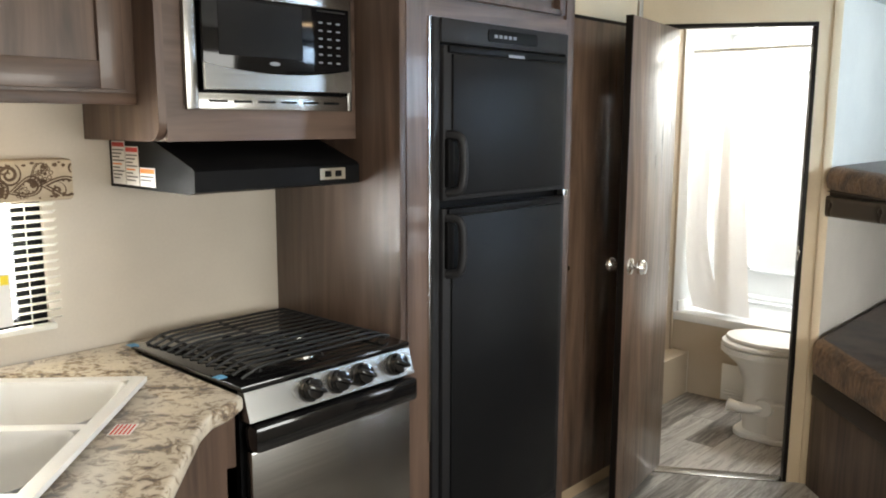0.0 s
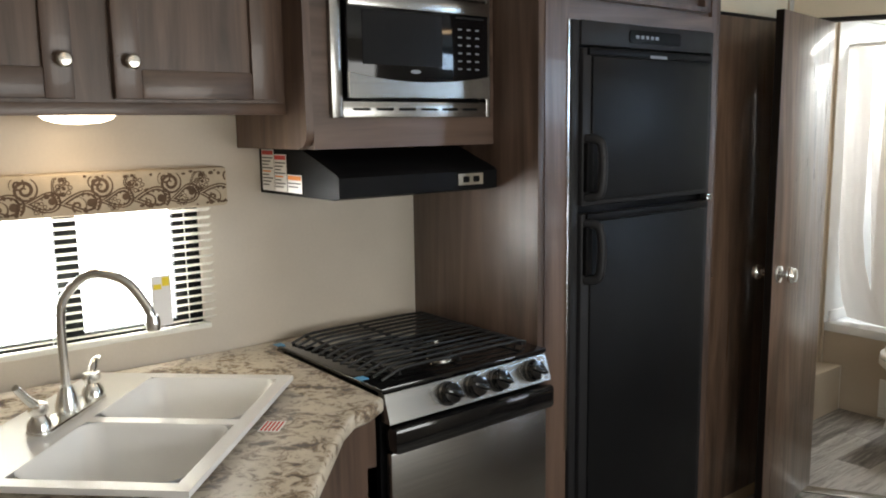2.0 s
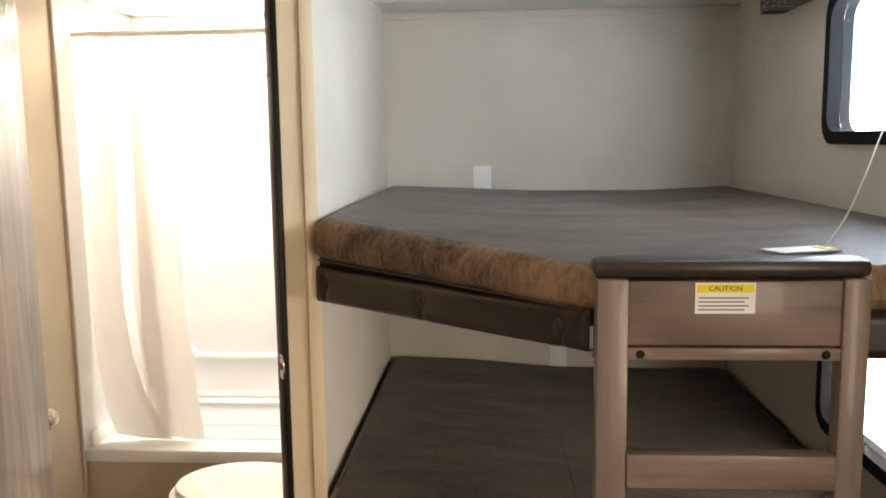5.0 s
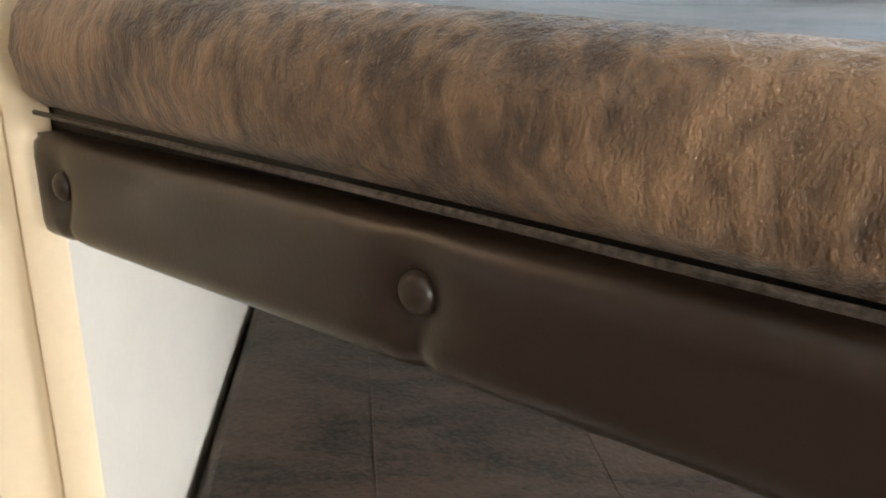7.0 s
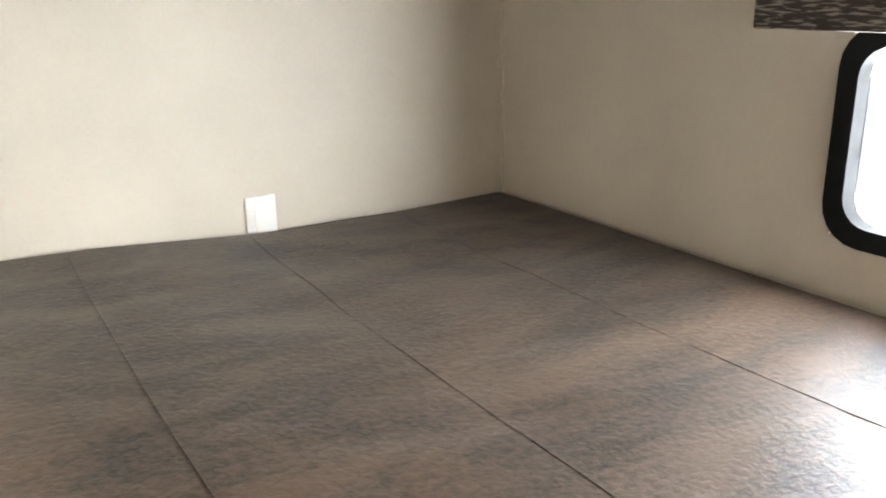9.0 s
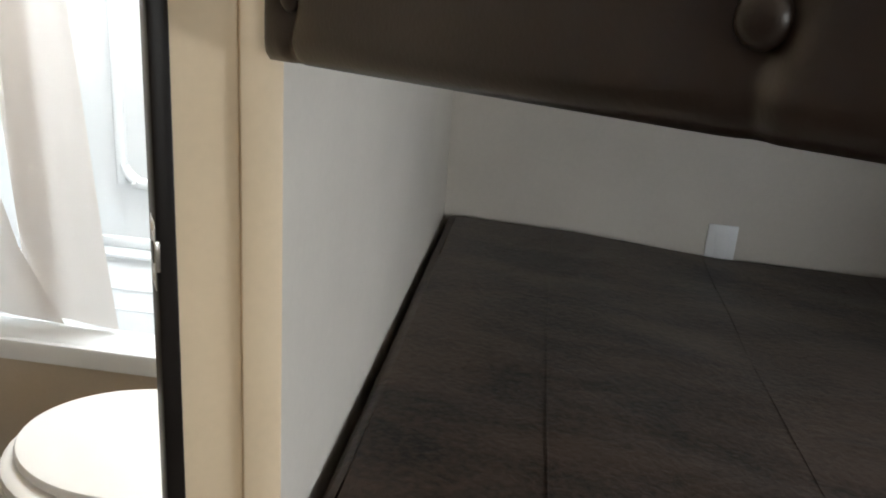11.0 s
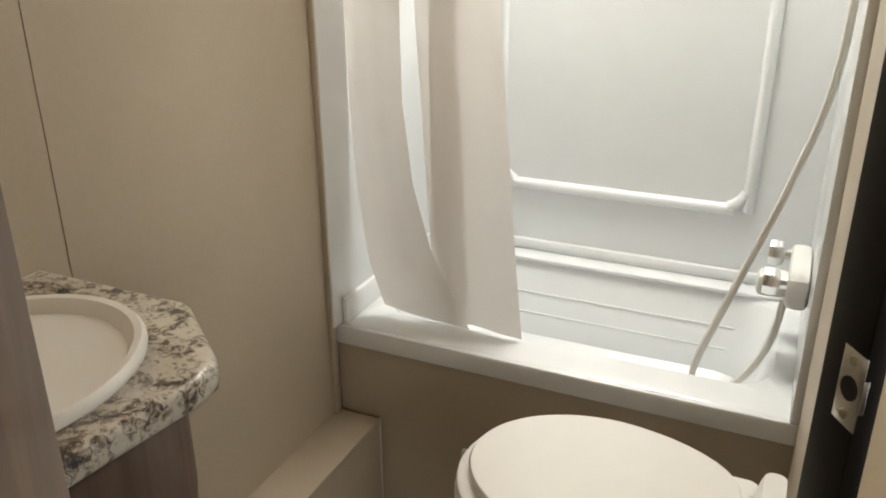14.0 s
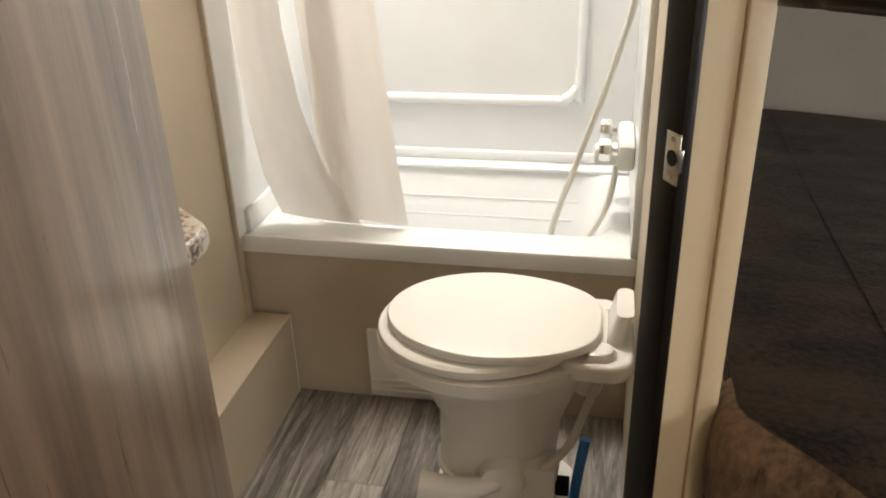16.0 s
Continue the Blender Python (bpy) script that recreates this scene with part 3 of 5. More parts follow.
for cx in (-0.15, 0.15):
    part("drain", lathe([(0.0, -0.147), (0.03, -0.147), (0.036, -0.149)], m=Matrix.Translation((cx, 0.03, 0))), M["chrome"], sink, "chrome drain")

tap = thing("kitchen_faucet", "chrome gooseneck faucet with two lever handles on the sink", "faucet", SINK @ pose(0.0, -0.150, 0.010))
part("base", prism(rounded(-0.125, 0.125, -0.026, 0.026, 0.024), 0, 0.018, 0.006), M["chrome"], tap)
part("spout", tube([(0, 0, 0.015), (0, 0, 0.10), (0, 0, 0.20), (0, 0.012, 0.255), (0, 0.070, 0.302), (0, 0.140, 0.290), (0, 0.182, 0.240), (0, 0.193, 0.212)], 0.0095, 12, 5), M["chrome"], tap, "curved chrome spout")
part("collar", lathe([(0.025, 0.015), (0.024, 0.03), (0.016, 0.06), (0.0125, 0.07)]), M["chrome"], tap)
part("nozzle", lathe([(0.014, 0.0), (0.015, 0.018), (0.012, 0.03)], m=Matrix.Translation((0, 0.194, 0.19))), M["chrome"], tap)
for s in (-1, 1):
    h = part("handle", lathe([(0.024, 0.015), (0.022, 0.03), (0.013, 0.045), (0.019, 0.055), (0.017, 0.068), (0.0, 0.074)], m=Matrix.Translation((s * 0.10, 0, 0))), M["chrome"], tap)
    part("lever", tube([(s * 0.10, 0, 0.06), (s * 0.125, -0.005, 0.085), (s * 0.15, -0.01, 0.115 if s > 0 else 0.085)], lambda k: 0.010 - 0.003 * k, 10), M["chrome"], h)

label = single("sink_sticker", boxes((-0.03, 0.03, -0.022, 0.022, 0, 0.0006)), M["paper"], "small white warning sticker with red print on the worktop", "sticker", pose(-1.335, 1.27, 0.9155, 0, 0, -43.5))
for k in range(5):
    part("print", boxes((-0.026, 0.026, -0.018 + k * 0.008, -0.014 + k * 0.008, 0.0006, 0.0009)), M["red"], label)

# base cabinets under the worktop
base = thing("base_cabinet", "dark wood-grain base cabinet under the worktop", "cabinet")
part("body", prism([(XL, 1.545), (XL, 0.05), (-0.75, 0.05), (-0.75, 0.87), (-1.28, 1.33), (-1.375, 1.52), (-1.375, 1.545)], 0.06, 0.74), M["wood"], base)
part("front_panel", prism([(-1.395, 1.545), (-1.395, 1.515), (-1.30, 1.325), (-0.77, 0.865), (-0.77, 0.05), (-0.75, 0.05), (-0.75, 0.87), (-1.28, 1.335), (-1.375, 1.52), (-1.375, 1.545)], 0.06, 0.876), M["wood"], base)

# range
rng = thing("kitchen_range", "black and stainless gas range with four knobs beside the fridge cabinet", "range")
RY0, RY1, RXF = 1.556, 2.078, -1.36
part("body", boxes((-1.93, RXF - 0.015, RY0, RY1, 0.05, 0.895)), M["black"], rng)
part("cooktop", boxes((-1.868, RXF + 0.004, RY0 - 0.004, RY1 + 0.002, 0.914, 0.927, 0.004)), M["enamel"], rng, "glossy black enamel cooktop")
loopa = [[(x, y, z) for x, z in ((RXF + 0.004, 0.912), (RXF + 0.026, 0.846), (RXF - 0.02, 0.846), (RXF - 0.02, 0.912))] for y in (RY0 + 0.002, RY1 - 0.002)]
panel = part("control_panel", loft(loopa), M["steel"], rng, "brushed steel control panel")
for y in (1.731, 1.814, 1.892, 2.012):
    km = pose(RXF + 0.015, y, 0.88, 0, 72, 0)
    k = part("knob", lathe([(0.029, 0.0), (0.029, 0.008), (0.025, 0.011), (0.024, 0.030), (0.0, 0.033)], 24, km), M["enamel"], rng, "round black knob")
    gb2 = boxes((-0.024, 0.024, -0.006, 0.006, 0.030, 0.042, 0.003))
    bmesh.ops.transform(gb2, matrix=km @ pose(0, 0, 0, 0, 0, 65), verts=gb2.verts)
    part("grip", gb2, M["enamel"], k)
part("handle", boxes((RXF - 0.01, RXF + 0.045, RY0 + 0.005, RY1 - 0.005, 0.775, 0.838, 0.012)), M["enamel"], rng, "wide black oven handle band")
part("oven_door", boxes((RXF - 0.012, RXF + 0.016, RY0 + 0.01, RY1 - 0.008, 0.23, 0.772, 0.006)), M["steel"], rng, "brushed steel oven door")
part("drawer", boxes((RXF - 0.012, RXF + 0.012, RY0 + 0.01, RY1 - 0.008, 0.06, 0.222, 0.006)), M["enamel"], rng)
for bx, by in ((-1.60, 1.655), (-1.62, 1.90), (-1.46, 1.80)):
    bn = part("burner", lathe([(0.05, 0.927), (0.046, 0.934), (0.036, 0.936), (0.036, 0.946), (0.032, 0.948)], 24, Matrix.Translation((bx, by, -0.013))), M["nickel"], rng, "ringed steel burner")
    part("cap", lathe([(0.033, 0.948), (0.033, 0.954), (0.028, 0.957), (0.0, 0.958)], 24, Matrix.Translation((bx, by, -0.013))), M["iron"], bn)
for k in range(13):
    x = -1.845 + k * 0.0365
    part("grate_bar", tube([(x, RY0 + 0.03, 0.928), (x, RY0 + 0.06, 0.938), (x, RY0 + 0.10, 0.947), (x, 1.82, 0.948), (x, RY1 - 0.05, 0.947), (x, RY1 - 0.03, 0.932)], 0.0037, 6, 2), M["iron"], rng)
for y in (RY0 + 0.075, 1.815, RY1 - 0.05):
    part("grate_rail", tube([(-1.855, y, 0.939), (-1.6, y, 0.939), (-1.395, y, 0.939)], 0.0045, 6, 2), M["iron"], rng)
for x, y in ((-1.855, 1.548), (-1.452, 1.556)):
    single("tape_strip", boxes((x - 0.014, x + 0.014, y - 0.008, y + 0.016, 0.9275, 0.9285)), M["tape"], "bit of blue tape on the cooktop edge", "tape", group="tape on the cooktop")

# range hood
hood = thing("range_hood", "black under-cabinet range hood with warning labels", "range hood")
HY0, HY1 = 1.566, 2.066
prof = ((XL, 1.463), (-1.72, 1.463), (-1.545, 1.402), (-1.535, 1.394), (-1.535, 1.346), (-1.56, 1.340), (XL, 1.340))
part("shell", loft([[(x, y, z) for x, z in prof] for y in (HY0, HY1)]), M["black"], hood, "", 25)
part("switch_plate", boxes((-1.536, -1.5335, 1.93, 2.015, 1.358, 1.388)), M["brass"], hood, "small brass switch plate")
for y in (1.955, 1.99):
    part("switch", boxes((-1.536, -1.528, y - 0.009, y + 0.009, 1.365, 1.381, 0.002)), M["black"], hood)
for x0, x1, z0, z1 in ((-1.935, -1.865, 1.348, 1.458), (-1.862, -1.795, 1.348, 1.446), (-1.79, -1.715, 1.348, 1.395)):
    lb = part("label", boxes((x0, x1, HY0 - 0.0012, HY0 - 0.0002, z0, z1)), M["paper"], hood, "white printed warning label")
    part("banner", boxes((x0 + 0.003, x1 - 0.003, HY0 - 0.0018, HY0 - 0.0012, z1 - 0.014, z1 - 0.003)), M["red" if x0 < -1.8 else "orange"], lb)
    n = int((z1 - z0 - 0.02) / 0.009)
    for k in range(n):
        part("line_of_text", boxes((x0 + 0.004, x1 - 0.006 - 0.012 * (k % 3), HY0 - 0.0018, HY0 - 0.0012, z1 - 0.024 - k * 0.009, z1 - 0.0205 - k * 0.009)), M["orange" if k == 4 else "ink"], lb)

# microwave cabinet and microwave
mc = thing("microwave_cabinet", "wood-grain wall cabinet holding the microwave over the hood", "cabinet")
side = [(XL, 1.463), (-1.61, 1.463), (-1.585, 1.470), (-1.570, 1.487), (-1.567, 1.51), (-1.567, ZC), (XL, ZC)]
part("side_panel", loft([[(x, y, z) for x, z in side] for y in (1.502, 1.522)]), M["wood"], mc)
part("face_frame", boxes((-1.60, -1.567, 1.522, 1.566, 1.463, ZC), (-1.60, -1.567, 2.060, 2.083, 1.463, ZC), (-1.60, -1.567, 1.566, 2.060, 1.463, 1.540), (-1.60, -1.567, 1.566, 2.060, 1.93, ZC)), M["wood_h"], mc)
part("bottom", boxes((XL, -1.60, 1.522, 2.083, 1.463, 1.48)), M["wood_h"], mc)
mw = thing("microwave", "built-in stainless and black microwave with a steel trim kit", "microwave")
part("body", boxes((XL + 0.03, -1.59, 1.58, 2.05, 1.55, 1.90)), M["black"], mw)
tk = bmesh.new()
box(tk, -1.567, -1.553, 1.566, 1.596, 1.536, 1.94, 0.002)
box(tk, -1.567, -1.553, 2.045, 2.060, 1.536, 1.94, 0.002)
box(tk, -1.567, -1.553, 1.596, 2.045, 1.536, 1.575, 0.002)
box(tk, -1.567, -1.553, 1.596, 2.045, 1.836, 1.94, 0.002)
trim = part("trim_kit", tk, M["steel"], mw, "brushed steel trim frame")
for k in range(6):
    part("vent_slot", boxes((-1.5535, -1.5520, 1.622 + k * 0.068, 1.672 + k * 0.068, 1.553, 1.559)), M["black"], trim)
for r in range(3):
    for k in range(9):
        part("vent_slot", boxes((-1.5535, -1.5520, 1.615 + k * 0.048, 1.652 + k * 0.048, 1.852 + r * 0.018, 1.862 + r * 0.018)), M["black"], trim)
part("door", boxes((-1.575, -1.540, 1.604, 2.042, 1.582, 1.828, 0.004)), M["screen"], mw, "glossy black microwave door")
part("window", boxes((-1.541, -1.5385, 1.645, 1.885, 1.662, 1.788)), M["window_mesh"], mw, "dark see-through screen")
low = []
for y in (1.604 + 0.438 * k / 12 for k in range(13)):
    k = (y - 1.823) / 0.219
    low.append([(-1.545, y, 1.582), (-1.533, y, 1.585), (-1.533, y, 1.622 + 0.020 * k * k), (-1.545, y, 1.625 + 0.020 * k * k)])
part("lower_band", loft(low), M["steel"], mw, "curved steel lower band")
part("upper_band", boxes((-1.545, -1.532, 1.604, 2.042, 1.795, 1.830, 0.004)), M["steel"], mw, "steel upper band")
for r in range(6):
    for k in range(3):
        part("button", boxes((-1.541, -1.5382, 1.938 + k * 0.029, 1.950 + k * 0.029, 1.657 + r * 0.020, 1.661 + r * 0.020)), M["pale_print"], mw)
part("emblem", lathe([(0.0, 0), (0.010, 0), (0.010, 0.0015), (0.0, 0.0015)], 16, pose(-1.5395, 1.80, 1.648, 0, 90, 0), 0.5, 1.6), M["pale_print"], mw)
part("display", boxes((-1.541, -1.5380, 1.932, 2.025, 1.786, 1.790)), M["grey"], mw)

# upper cabinet over the window
up = thing("upper_cabinet", "wood-grain wall cabinet with shaker doors over the window", "cabinet")
UX = -1.665
part("body", boxes((XL, UX, -0.2, 1.502, 1.566, ZC)), M["wood"], up)
part("bottom_rail", boxes((UX - 0.03, UX + 0.004, -0.2, 1.502, 1.546, 1.572, 0.002)), M["wood_h"], up)
part("bottom_panel", boxes((XL, UX - 0.03, -0.2, 1.502, 1.556, 1.566)), M["wall"], up, "pale underside panel")
for y0, y1, ky in ((1.103, 1.469, 1.137), (0.658, 1.024, 1.003), (0.20, 0.566, 0.234)):
    d = part("door", boxes((UX, UX + 0.008, y0 + 0.05, y1 - 0.05, 1.635, 1.96)), M["wood"], up, "shaker door with a flat recessed panel")
    part("stile", boxes((UX, UX + 0.019, y0, y0 + 0.057, 1.579, 2.01, 0.002)), M["wood"], d)
    part("stile", boxes((UX, UX + 0.019, y1 - 0.057, y1, 1.579, 2.01, 0.002)), M["wood"], d)
    part("rail", boxes((UX, UX + 0.019, y0 + 0.057, y1 - 0.057, 1.579, 1.640, 0.002)), M["wood_h"], d)
    part("rail", boxes((UX, UX + 0.019, y0 + 0.057, y1 - 0.057, 1.952, 2.01, 0.002)), M["wood_h"], d)
    part("knob", lathe([(0.006, 0), (0.006, 0.010), (0.0155, 0.016), (0.0165, 0.022), (0.012, 0.028), (0, 0.030)], 20, pose(UX + 0.019, ky, 1.655, 0, 90, 0)), M["nickel"], d, "round brushed nickel knob")
ul = thing("under_cabinet_light", "round lit white puck light under the wall cabinet", "lamp")
part("ring", lathe([(0.088, 1.556), (0.088, 1.548), (0.080, 1.546), (0.080, 1.556)], 32, Matrix.Translation((-1.78, 1.06, 0))), M["white"], ul)
part("lens", lathe([(0.080, 1.550), (0.070, 1.539), (0.045, 1.531), (0.0, 1.528)], 32, Matrix.Translation((-1.78, 1.06, 0))), M["lamp_dim"], ul, "glowing frosted lens")

# blind and valance
vl = thing("valance", "cream valance with brown paisley swirls over the blind", "valance")
part("cloth", boxes((XL + 0.002, XL + 0.075, 0.55, 1.438, 1.318, 1.418, 0.010)), M["paisley"], vl)


def strip(bm, inner, outer):
    a, c = [[bm.verts.new((x, y, 0)) for x, y in ring] for ring in (inner, outer)]
    for k in range(len(a) - 1):
        bm.faces.new((a[k], a[k + 1], c[k + 1], c[k]))


def drop(size, bend, n=40):
    """A bent teardrop outline."""
    pts = []
    for k in range(n + 1):
        t = 2 * math.pi * k / n
        x, y = math.cos(t) * 0.62 + 0.1, 0.5 * math.sin(t) * math.sin(t / 2) ** 1.3
        pts.append((x * size, (y + bend * max(0, x + 0.1) ** 2) * size))
    return pts


def paisley_motif(size, bend):
    bm = bmesh.new()
    strip(bm, drop(size * 0.86, bend), drop(size, bend))
    strip(bm, drop(size * 0.60, bend), drop(size * 0.76, bend))
    disc(bm, -0.22 * size, 0, size * 0.13)
    for k in range(12):
        t = 0.9 + k * 0.40
        disc(bm, math.cos(t) * size * 0.42 - 0.02 * size, math.sin(t) * math.sin(t / 2) * size * 0.27, size * 0.035)
    return bm


def disc(bm, x, y, r, n=10):
    bm.faces.new([bm.verts.new((x + r * math.cos(2 * math.pi * k / n), y + r * math.sin(2 * math.pi * k / n), 0)) for k in range(n)])


def scroll(size, turns=1.6, n=46):
    bm = bmesh.new()
    ins, outs = [], []
    for k in range(n + 1):
        u = k / n
        a, rad = 2 * math.pi * turns * u, size * (0.12 + 0.88 * u)
        wd = size * 0.11 * math.sin(math.pi * min(1, 0.1 + 0.9 * u)) + size * 0.02
        ins.append(((rad - wd) * math.cos(a), (rad - wd) * math.sin(a)))
        outs.append(((rad + wd) * math.cos(a), (rad + wd) * math.sin(a)))
    strip(bm, ins, outs)
    return bm


def bloom(size):
    bm = bmesh.new()
    disc(bm, 0, 0, size * 0.2)
    for k in range(7):
        a = 2 * math.pi * k / 7
        ring = [[(size * (0.62 * math.cos(a) + q * 0.26 * math.cos(t)), size * (0.62 * math.sin(a) + q * 0.26 * math.sin(t))) for t in [2 * math.pi * s / 12 for s in range(13)]] for q in (0.6, 1.0)]
        strip(bm, *ring)
    return bm


pr = random.Random(4)
FACE = Matrix(((0, 0, 1, XL + 0.0757), (1, 0, 0, 0), (0, 1, 0, 0), (0, 0, 0, 1)))
END = Matrix(((1, 0, 0, 0), (0, 0, 1, 1.4386), (0, 1, 0, 0), (0, 0, 0, 1)))
col = 0
y = 0.59
while y < 1.42:
    up_side = col % 2
    big = [paisley_motif(0.078, 0.35), scroll(0.030, 2.2), paisley_motif(0.066, -0.35), bloom(0.022)][col % 4]
    turn = (2.75, 0.6, 3.5, 0.0)[col % 4] + pr.uniform(-0.2, 0.2)
    small = [scroll(0.019, 1.8), bloom(0.019), paisley_motif(0.042, 0.4), scroll(0.022, 1.4)][col % 4]
    for bm, z, a in ((big, 1.384 if up_side else 1.352, turn), (small, 1.341 if up_side else 1.397, pr.uniform(0, 6.28))):
        bmesh.ops.transform(bm, matrix=FACE @ Matrix.Translation((y + (0.0 if bm is big else 0.028), z, 0.0003 * (col % 3))) @ Matrix.Rotation(a, 4, "Z"), verts=bm.verts)
        cut = [v for v in bm.verts if not (1.325 < v.co.z < 1.411 and 0.553 < v.co.y < 1.434)]
        bmesh.ops.delete(bm, geom=cut, context="VERTS")
        part("printed_swirl", bm, M["print"], vl, "brown printed swirl")
    y += 0.041
    col += 1
for k in range(70):
    bm = bmesh.new()
    bmesh.ops.create_circle(bm, cap_ends=True, segments=8, radius=pr.uniform(0.0022, 0.005))
    bmesh.ops.transform(bm, matrix=FACE @ Matrix.Translation((pr.uniform(0.57, 1.425), pr.choice((1.330, 1.368, 1.407)) + pr.uniform(-0.004, 0.004), 0.0002)) @ Matrix.Diagonal((pr.uniform(1, 2.0), 1, 1, 1)), verts=bm.verts)
    part("printed_dot", bm, M["print"], vl)
for x, z, bm in ((XL + 0.045, 1.390, scroll(0.016)), (XL + 0.035, 1.345, paisley_motif(0.026, 0.5))):
    bmesh.ops.transform(bm, matrix=END @ Matrix.Translation((x, z, 0)), verts=bm.verts)
    part("printed_swirl", bm, M["print"], vl, "brown printed swirl")
bl = thing("window_blind", "cream slatted mini blind over the kitchen window", "blind")
for k in range(15):
    z = 1.020 + k * 0.0205
    sb = boxes((-0.012, 0.012, 0.62, 1.405, -0.0006, 0.0006))
    bmesh.ops.transform(sb, matrix=pose(XL + 0.022, 0, z, 0, -24, 0), verts=sb.verts)
    part("slat", sb, M["slat"], bl)
part("bottom_rail", boxes((XL + 0.008, XL + 0.036, 0.62, 1.39, 0.993, 1.007, 0.003)), M["slat"], bl)
for y in (0.70, 1.0, 1.33):
    part("cord", tube([(XL + 0.036, y, 1.0), (XL + 0.036, y, 1.16), (XL + 0.036, y, 1.32)], 0.0012, 5, 2), M["slat"], bl)
tag = single("hang_tag", boxes((XL + 0.040, XL + 0.041, 1.235, 1.285, 1.02, 1.15)), M["paper"], "white paper tag with yellow marks hanging on the blind", "tag")
part("mark", boxes((XL + 0.041, XL + 0.0416, 1.24, 1.26, 1.115, 1.128)), M["yellow"], tag)
part("mark", boxes((XL + 0.041, XL + 0.0416, 1.262, 1.28, 1.122, 1.145)), M["yellow"], tag)

# fridge cabinet
fc = thing("fridge_cabinet", "tall wood-grain cabinet built round the refrigerator", "cabinet")
FX = -1.395
part("side_panel", boxes((XL, FX, 2.085, 2.108, 0, ZC, 0.001)), M["wood"], fc)
part("side_panel", boxes((-1.95, FX, 2.862, 2.885, 0, ZC, 0.001)), M["wood"], fc)
part("stile", boxes((FX - 0.02, FX + 0.002, 2.108, 2.196, 0, ZC)), M["wood"], fc)
part("stile", boxes((FX - 0.02, FX + 0.002, 2.836, 2.862, 0, ZC)), M["wood"], fc)
part("top_rail", boxes((FX - 0.02, FX + 0.002, 2.196, 2.836, 1.788, 1.835)), M["wood_h"], fc)
part("toe_rail", boxes((FX - 0.02, FX + 0.002, 2.196, 2.836, 0, 0.20)), M["wood_h"], fc)
part("top_panel", boxes((FX - 0.02, FX - 0.010, 2.196, 2.836, 1.835, ZC)), M["wood_h"], fc)
part("top_frame", boxes((FX - 0.010, FX + 0.014, 2.20, 2.79, 1.845, 1.86), (FX - 0.010, FX + 0.014, 2.78, 2.81, 1.845, ZC)), M["wood"], fc)
fr = thing("refrigerator", "black two-door absorption refrigerator set flush in its cabinet", "refrigerator")
part("body", boxes((XL + 0.05, FX - 0.02, 2.200, 2.832, 0.21, 1.785)), M["black"], fr)
part("frame", boxes((FX - 0.02, FX + 0.012, 2.198, 2.226, 0.205, 1.786, 0.002), (FX - 0.02, FX + 0.012, 2.818, 2.834, 0.205, 1.786, 0.002), (FX - 0.02, FX + 0.018, 2.226, 2.818, 1.722, 1.786, 0.003), (FX - 0.02, FX + 0.012, 2.226, 2.818, 0.205, 0.235, 0.002)), M["grey"], fr, "charcoal surround")
part("steel_edge", boxes((FX + 0.002, FX + 0.007, 2.188, 2.198, 0.6, 1.786)), M["nickel"], fr)
part("control_strip", prism(rounded(2.42, 2.655, 1.735, 1.772, 0.012), 0, 0.004, 0.001), M["black"], fr).matrix_local = Matrix.Translation((FX + 0.0175, 0, 0)) @ Matrix(((0, 0, 1, 0), (1, 0, 0, 0), (0, 1, 0, 0), (0, 0, 0, 1)))
for k in range(5):
    part("button", boxes((FX + 0.021, FX + 0.024, 2.445 + k * 0.022, 2.458 + k * 0.022, 1.748, 1.757)), M["pale_print"], fr)
part("logo", boxes((FX + 0.031, FX + 0.0325, 2.50, 2.575, 1.695, 1.703)), M["pale_print"], fr, "small pale maker's bar")


def fridge_door(z0, z1, hz0, hz1):
    d = part("door", boxes((FX - 0.005, FX + 0.022, 2.230, 2.812, z0, z1, 0.004)), M["grey"], fr, "black refrigerator door in a charcoal edge")
    part("skin", boxes((FX + 0.020, FX + 0.029, 2.262, 2.795, z0 + 0.012, z1 - 0.022, 0.004)), M["fridge"], d)
    part("top_band", boxes((FX + 0.020, FX + 0.031, 2.245, 2.805, z1 - 0.020, z1, 0.003)), M["black"], d)
    h = part("handle", tube([(FX + 0.02, 2.247, hz0), (FX + 0.055, 2.262, hz0 + 0.008), (FX + 0.062, 2.268, hz0 + 0.05), (FX + 0.062, 2.268, hz1 - 0.05), (FX + 0.055, 2.262, hz1 - 0.008), (FX + 0.02, 2.247, hz1)], 0.0125, 10, 4), M["grey"], d, "grey bow handle")
    part("latch", boxes((FX + 0.018, FX + 0.036, 2.236, 2.262, hz0 + 0.015, hz1 - 0.01, 0.004)), M["black"], h)


fridge_door(1.293, 1.715, 1.315, 1.475)
fridge_door(0.245, 1.270, 1.085, 1.245)
part("hinge", boxes((FX + 0.005, FX + 0.03, 2.800, 2.826, 1.272, 1.292, 0.002)), M["nickel"], fr)

# pantry
pn = thing("pantry_door", "tall flat wood-grain pantry door beside the refrigerator", "door")
part("panel", boxes((-1.600, -1.568, 2.935, 3.580, 0.055, 1.885, 0.002)), M["door"], pn)
part("edge_trim", boxes((-1.575, -1.566, 2.925, 3.59, 1.885, 1.897, 0.002)), M["jamb"], pn)
part("pull", lathe([(0.004, 0), (0.004, 0.008), (0.009, 0.012), (0.009, 0.018), (0, 0.02)], 14, pose(-1.568, 3.12, 0.965, 0, 90, 0)), M["nickel"], pn, "tiny metal pull")
